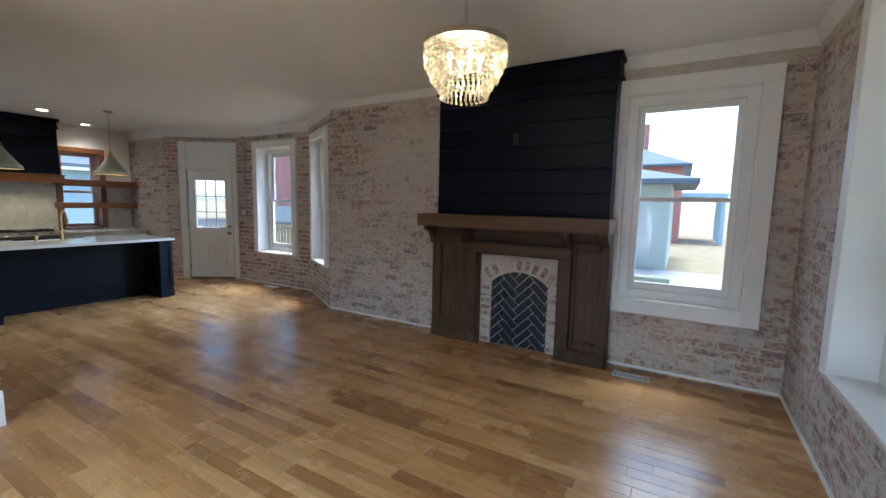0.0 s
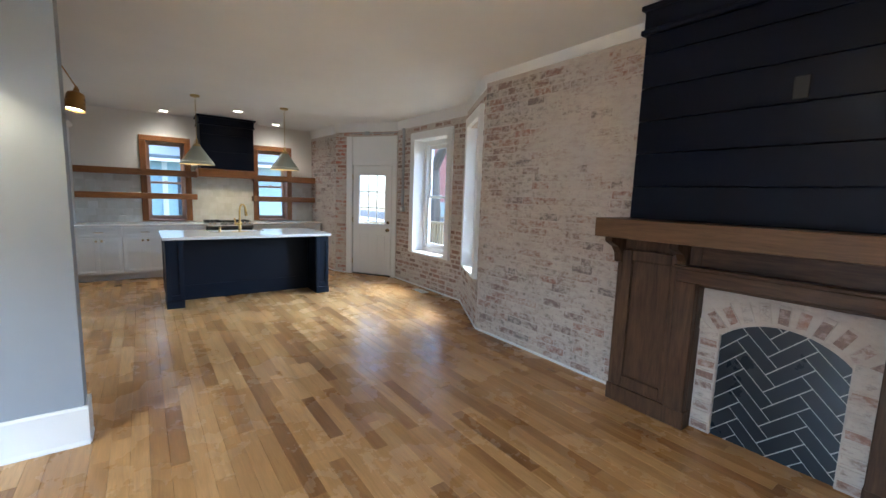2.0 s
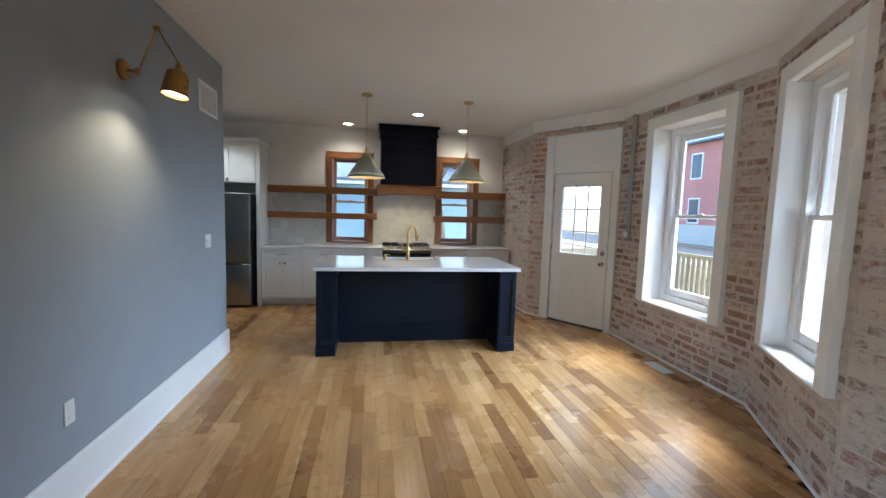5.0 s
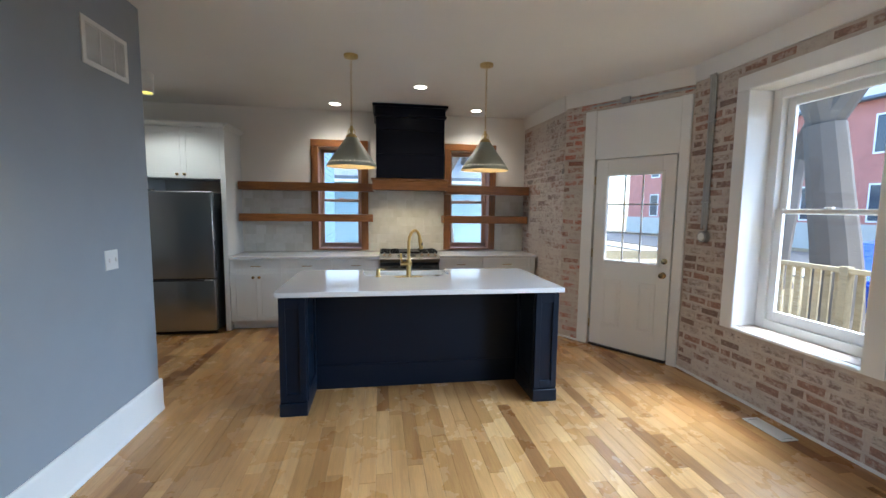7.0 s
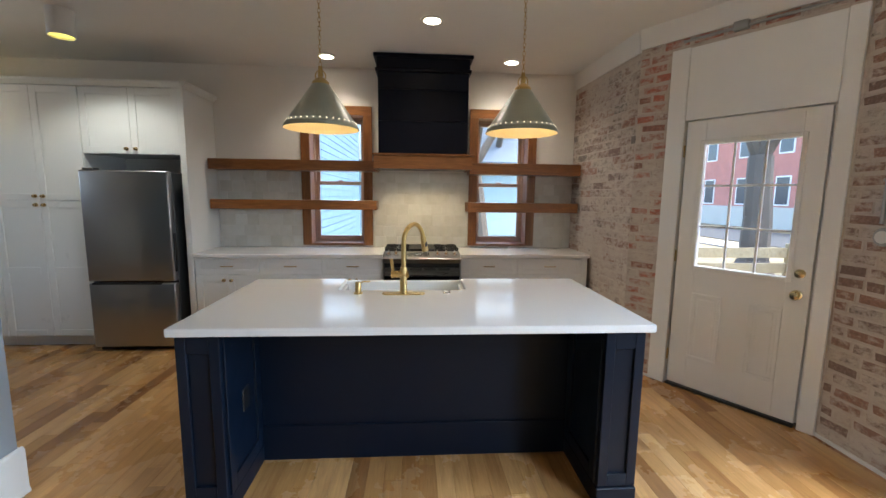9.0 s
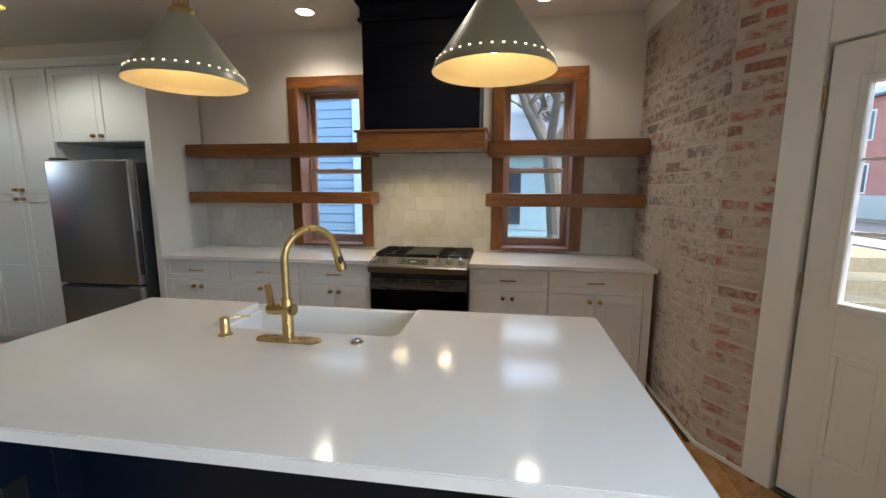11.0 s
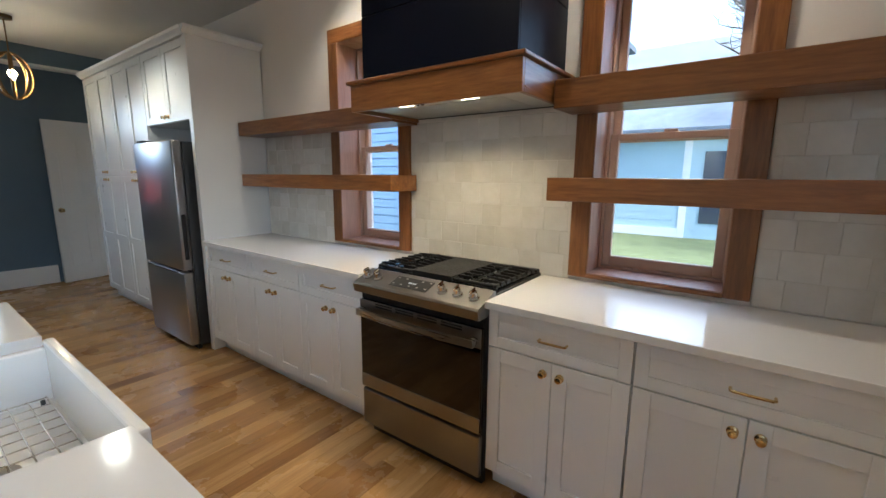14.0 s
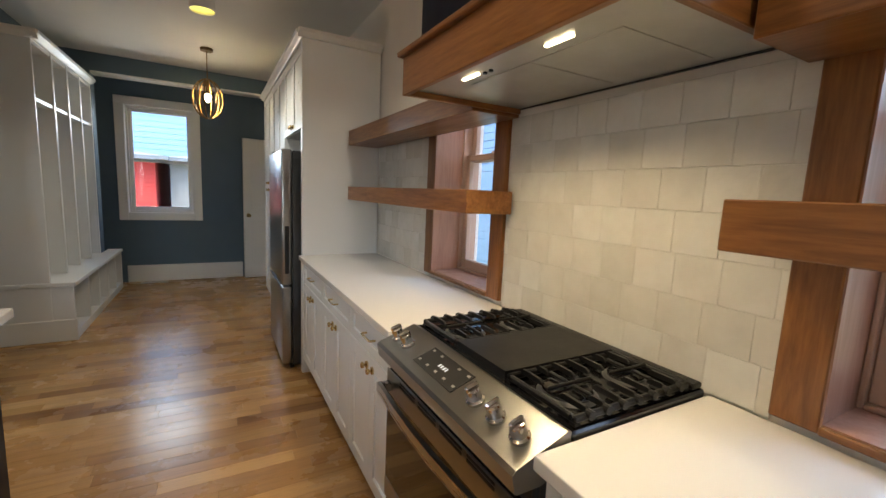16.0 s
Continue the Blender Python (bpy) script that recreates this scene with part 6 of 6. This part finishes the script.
ga = house("garage", "pale green stucco garage with a hipped grey roof", -7.5, 0.12, 14.8, 19.5, 2.3, 3.2, STUCCO, SHINGLE, over=0.75)
part("garage_door", box(-4.6, -0.35, 14.76, 14.80, GROUND + 0.03, 1.35), painted("garage_door_beige", (0.50, 0.49, 0.42), 0.6), ga)
for k in range(1, 4):
    part("door_joint", box(-4.6, -0.35, 14.752, 14.76, GROUND + 0.03 + k * 0.45, GROUND + 0.045 + k * 0.45), STUCCO, ga)
hb_ = house("brick_house", "red brick house with grey hipped roof", -9.5, 0.3, 27.0, 36.0, 3.9, 6.2, REDBRICK, SHINGLE, [('s', -2.6, 2.0, 1.1, 1.4), ('s', -6.0, 2.0, 1.1, 1.4), ('e', 28.5, 2.0, 1.1, 1.5)])
part("chimney", box(-2.5, -1.8, 30.0, 30.8, 4.6, 6.9), REDBRICK, hb_)
part("porch", box(0.1, 2.6, 27.5, 33.0, 2.2, 2.45), SIDING, hb_)
for y in (27.7, 30.0, 32.6):
    part("porch_post", box(2.3, 2.5, y, y + 0.2, GROUND, 2.2), SIDING, hb_)
nh = house("neighbour_house", "white clapboard house with a grey shingle roof", -32.0, -22.0, -9.0, 9.5, 2.75, 6.7, SIDING, SHINGLE, [('e', -3.2, 0.6, 1.0, 1.4)], lap=0.24)
part("corner_board", box(-22.0, -21.93, 1.75, 1.95, GROUND, 2.74), WHITE_TRIM, nh)
part("base_trim", box(-22.0, -21.94, -9.0, 1.74, GROUND, GROUND + 0.3), WHITE_TRIM, nh)
part("eave_board", box(-21.9, -21.55, -9.3, 9.8, 2.62, 2.749), WHITE_TRIM, nh)
# solid dark sheet on the wall imitates the shade inside an open porch
part("porch_opening", box(-22.0, -21.94, 2.3, 3.5, GROUND + 0.5, 2.2), DARKPANE, nh)
nb = house("side_house", "pale blue clapboard house close behind the kitchen", -19.0, -13.2, -9.0, 0.25, 4.6, 6.5, SIDING_BLUE, SHINGLE, [], lap=0.16)
part("corner_board", box(-13.19, -13.14, 0.1, 0.27, GROUND, 4.6), SIDING, nb)
house("red_brick_building", "two-storey red brick building across the street", -40.0, -14.5, 25.5, 36.0, 7.0, 9.6, REDBRICK, SHINGLE,
      [('s', -17.0 - 3.3 * k, z, 1.1, 1.9) for k in range(7) for z in (1.1, 4.4)])
house("blue_house", "tall blue clapboard house behind the sheds", -18.0, 3.0, -34.0, -25.0, 7.2, 10.0, painted("blue_siding", (0.16, 0.30, 0.52), 0.7, 0.04), SHINGLE, [('n', -8.6, 3.6, 1.0, 1.5)], lap=0.3)
rb_ = house("red_shed", "red clapboard outbuilding with grey roof", -6.25, 4.0, -21.0, -15.0, 2.15, 2.75, painted("red_siding", (0.42, 0.045, 0.04), 0.8, 0.1), SHINGLE, [], lap=0.15)
house("grey_shed", "grey clapboard outbuilding behind the mudroom", -13.0, -6.7, -22.0, -15.5, 2.15, 2.75, painted("grey_siding", (0.22, 0.24, 0.25), 0.8, 0.1), SHINGLE, [], lap=0.15)


bl_ = bpy.data.objects["red_brick_building"]
part("basement_storey", box(-40.05, -14.45, 25.42, 25.499, GROUND, 1.0), painted("pale_basement", (0.55, 0.52, 0.45), 0.85, 0.08), bl_, "pale rendered basement storey")
part("entrance_door", box(-21.6, -20.7, 25.38, 25.419, GROUND, 0.95), painted("red_door", (0.45, 0.05, 0.05), 0.5), bl_, "red entrance door")


def tree(x, y, r, h, seed):
    """A bare winter tree: tapered trunk that forks into limbs and twigs."""
    rk = random.Random(seed)
    t = thing("tree", "bare winter street tree with a forked grey trunk", "tree", "street trees")
    trunk, limbs, twigs = bmesh.new(), bmesh.new(), bmesh.new()

    def limb(bm, p, d, ln, r0, r1, bend):
        pts, rs = [p.copy()], []
        n = 5
        for k in range(n):
            d = (d + Vector((rk.uniform(-bend, bend), rk.uniform(-bend, bend), rk.uniform(-bend * 0.3, bend * 0.6)))).normalized()
            pts.append(pts[-1] + d * ln / n)
        for k in range(n):
            ra, rb2 = r0 + (r1 - r0) * k / n, r0 + (r1 - r0) * (k + 1) / n
            rod(pts[k] - (pts[k + 1] - pts[k]) * 0.04, pts[k + 1], ra, rb2, 10 if r0 > 0.03 else 3, bm)
        return pts, d

    base = Vector((x, y, GROUND))
    cyl(base, base + Vector((0, 0, 0.4)), r * 1.5, r * 1.05, 12, trunk)
    pts, d = limb(trunk, base + Vector((0, 0, 0.35)), Vector((rk.uniform(-0.1, 0.1), rk.uniform(-0.1, 0.1), 1)), h * 0.3, r, r * 0.8, 0.06)
    for k in range(4):
        a = k * 1.6 + rk.uniform(-0.3, 0.3)
        q, d2 = limb(limbs, pts[-1], Vector((0.55 * math.cos(a), 0.55 * math.sin(a), 1)).normalized(), h * 0.45, r * 0.6, r * 0.16, 0.14)
        for p in q[2:]:
            for j in range(3):
                b = rk.uniform(0, 6.28)
                q2, d3 = limb(limbs, p, Vector((math.cos(b), math.sin(b), rk.uniform(0.3, 1.0))).normalized(), h * 0.2, r * 0.16, r * 0.05, 0.25)
                for p2 in q2[2:]:
                    for i in range(3):
                        c = rk.uniform(0, 6.28)
                        limb(twigs, p2, Vector((math.cos(c), math.sin(c), rk.uniform(-0.1, 0.9))).normalized(), h * 0.09, r * 0.045, r * 0.015, 0.35)
    part("trunk", trunk, BARK, t)
    part("limbs", limbs, BARK, t)
    part("twigs", twigs, BARK, t)["kind"] = "stuff"


tree(-14.6, 10.9, 0.34, 9.0, 1)
tree(-13.0, 12.4, 0.36, 10.0, 2)
tree(-8.6, 8.8, 0.33, 10.0, 3)
tree(-19.5, 4.6, 0.28, 9.0, 4)
tree(5.5, 33.0, 0.35, 9.0, 5)
tree(3.9, 11.8, 0.32, 9.5, 8)
tree(-23.5, 5.6, 0.3, 9.0, 6)

# deck with a slatted rail outside the bay
dk = thing("deck", "weathered wooden deck with a slatted rail", "deck")
part("platform", box(-10.2, -5.0, 5.25, 7.6, -0.16, -0.06), DECKWOOD, dk)
for x, y in ((-10.1, 5.4), (-10.1, 7.45), (-5.15, 7.45), (-7.6, 7.45)):
    part("post", box(x, x + 0.1, y, y + 0.1, GROUND, 0.88, 0.005), DECKWOOD, dk)
for z in (0.0, 0.80):
    part("rail", box(-10.0, -5.05, 7.47, 7.53, z, z + 0.06, 0.004), DECKWOOD, dk)
x = -9.95
while x < -5.1:
    part("baluster", box(x, x + 0.075, 7.535, 7.56, 0.0, 0.84), DECKWOOD, dk)
    x += 0.125
for k in range(4):
    part("side_rail", box(-10.09, -10.05, 5.5, 7.44, 0.02 + k * 0.22, 0.16 + k * 0.22), DECKWOOD, dk)

# unseen porch along the east side, added to keep sky light off the window jamb
po = thing("unseen_porch", "unseen porch roof on square posts, added to shade the east window", "porch")
part("roof", box(1.66, 4.3, -3.2, 4.4, 2.82, 2.98, 0.01), SIDING, po)
part("beam", box(4.05, 4.25, -3.1, 4.3, 2.6, 2.819, 0.005), SIDING, po)
part("floor", box(1.66, 4.3, -3.2, 4.4, -0.2, -0.1), DECKWOOD, po)
for y in (-3.0, 0.6, 4.1):
    part("post", box(4.08, 4.22, y, y + 0.14, GROUND, 2.599, 0.006), SIDING, po)

# low green bench outside the fireplace-side window
gb = thing("garden_bench", "pale green wooden garden bench on the driveway", "bench")
GREEN = painted("bench_green", (0.22, 0.30, 0.25), 0.7)
part("seat", box(-0.35, 0.55, 6.85, 7.3, -0.02, 0.03, 0.01), GREEN, gb)
part("backrest", box(-0.35, 0.40, 7.3, 7.36, 0.05, 0.42, 0.01), GREEN, gb)
for x in (-0.3, 0.45):
    for y in (6.9, 7.24):
        part("leg", box(x, x + 0.06, y, y + 0.06, GROUND, -0.02), GREEN, gb)


# parked cars
def car(x, y, turn, mat):
    c = thing("parked_car", "parked saloon car at the kerb", "car", "parked cars", m=Matrix.Translation((x, y, GROUND + 0.03)) @ Matrix.Rotation(turn, 4, 'Z'))
    prof = [(-2.15, 0.35), (-2.2, 0.62), (-2.1, 0.86), (-1.3, 0.95), (-0.75, 1.40), (0.65, 1.42), (1.3, 0.98), (2.05, 0.84), (2.2, 0.6), (2.15, 0.35)]
    bm = prism(prof, -0.86, 0.86, 'y')
    bmesh.ops.bevel(bm, geom=list(bm.edges), offset=0.06, segments=2, affect='EDGES')
    part("body", bm, mat, c, "", True)
    for s in (-0.872, 0.866):
        part("side_window", prism([(-1.1, 0.97), (-0.7, 1.33), (0.6, 1.35), (1.1, 0.99)], s, s + 0.006, 'y'), DARKPANE, c)
    for wx in (-1.35, 1.38):
        for s in (-0.88, 0.70):
            wh = part("wheel", lathe([(0.2, 0.0), (0.3, 0.01), (0.32, 0.05), (0.32, 0.13), (0.3, 0.17), (0.2, 0.18)], (wx, s, 0.32), 'y', 22), BLACK_PLASTIC, c)
            part("rim", cyl((wx, s - 0.004, 0.32), (wx, s + 0.184, 0.32), 0.19, seg=16), STEEL, wh)


car(-14.5, 21.6, 0.0, painted("car_red", (0.45, 0.015, 0.02), 0.3))
car(-9.3, 11.6, 1.9, painted("car_blue", (0.02, 0.06, 0.35), 0.3))


# ---------- floor boards and bricks ----------
def lay_boards():
    r = random.Random(21)
    flo = bpy.data.objects["floor"]
    spots = []
    w = 0.0925
    y = -3.78
    while y < 4.75:
        c = y + w / 2
        if c < 0.2:
            spans = [(KX - 0.05, -6.45), (-3.3, EX + 0.05)] if c > -2.65 else [(KX - 0.05, -6.45)]
        elif c < 3.95:
            spans = [(KX - 0.05, EX + 0.05)]
        elif c < 4.15:
            spans = [(-8.05, EX + 0.05)]
        else:
            spans = [(-7.85 + (c - 4.15) * 1.45, -3.95 - (c - 4.15) * 1.6)]
        for s0, s1 in spans:
            x = s0 - r.uniform(0, 0.9)
            while x < s1:
                ln = r.choice((0.92, 0.92, 0.75, 0.6, 0.92))
                a, b = max(x, s0), min(x + ln, s1)
                if b - a > 0.02:
                    spots.append((a, y, b - a))
                x += ln
        y += w
    spots.sort(key=lambda s: abs(s[1] - 1.9) + 0.35 * abs(s[0] + s[2] / 2 + 3.6))
    v = [(0, 0, -0.018), (1, 0, -0.018), (1, 1, -0.018), (0, 1, -0.018), (0, 0.0, -0.0012), (1, 0.0, -0.0012), (1, 1, -0.0012), (0, 1, -0.0012), (0.0015, 0.012, 0), (0.9985, 0.012, 0), (0.9985, 0.988, 0), (0.0015, 0.988, 0)]
    f = [(0, 1, 5, 4), (1, 2, 6, 5), (2, 3, 7, 6), (3, 0, 4, 7), (4, 5, 9, 8), (5, 6, 10, 9), (6, 7, 11, 10), (7, 4, 8, 11), (8, 9, 10, 11)]
    me = bpy.data.meshes.new("plank")
    me.from_pydata(v, [], f)
    me.materials.append(PLANK)
    for a, y, ln in spots[:300]:
        o = new("plank", me)
        o.parent = flo
        o.matrix_basis = Matrix.Translation((a, y, 0)) @ Matrix.Diagonal((ln - 0.0006, w - 0.0006, 1, 1))
    vs, fs = [], []
    for a, y, ln in spots[300:]:
        n = len(vs)
        vs += [(a + p[0] * (ln - 0.0006), y + p[1] * (w - 0.0006), p[2]) for p in v]
        fs += [tuple(n + i for i in q) for q in f]
    me = bpy.data.meshes.new("planks")
    me.from_pydata(vs, [], fs)
    me.materials.append(PLANK_JOINED)
    o = new("planks", me)
    o.parent = flo
    o["kind"] = "stuff"


lay_boards()
for job in BRICK_JOBS:
    lay_bricks(*job)
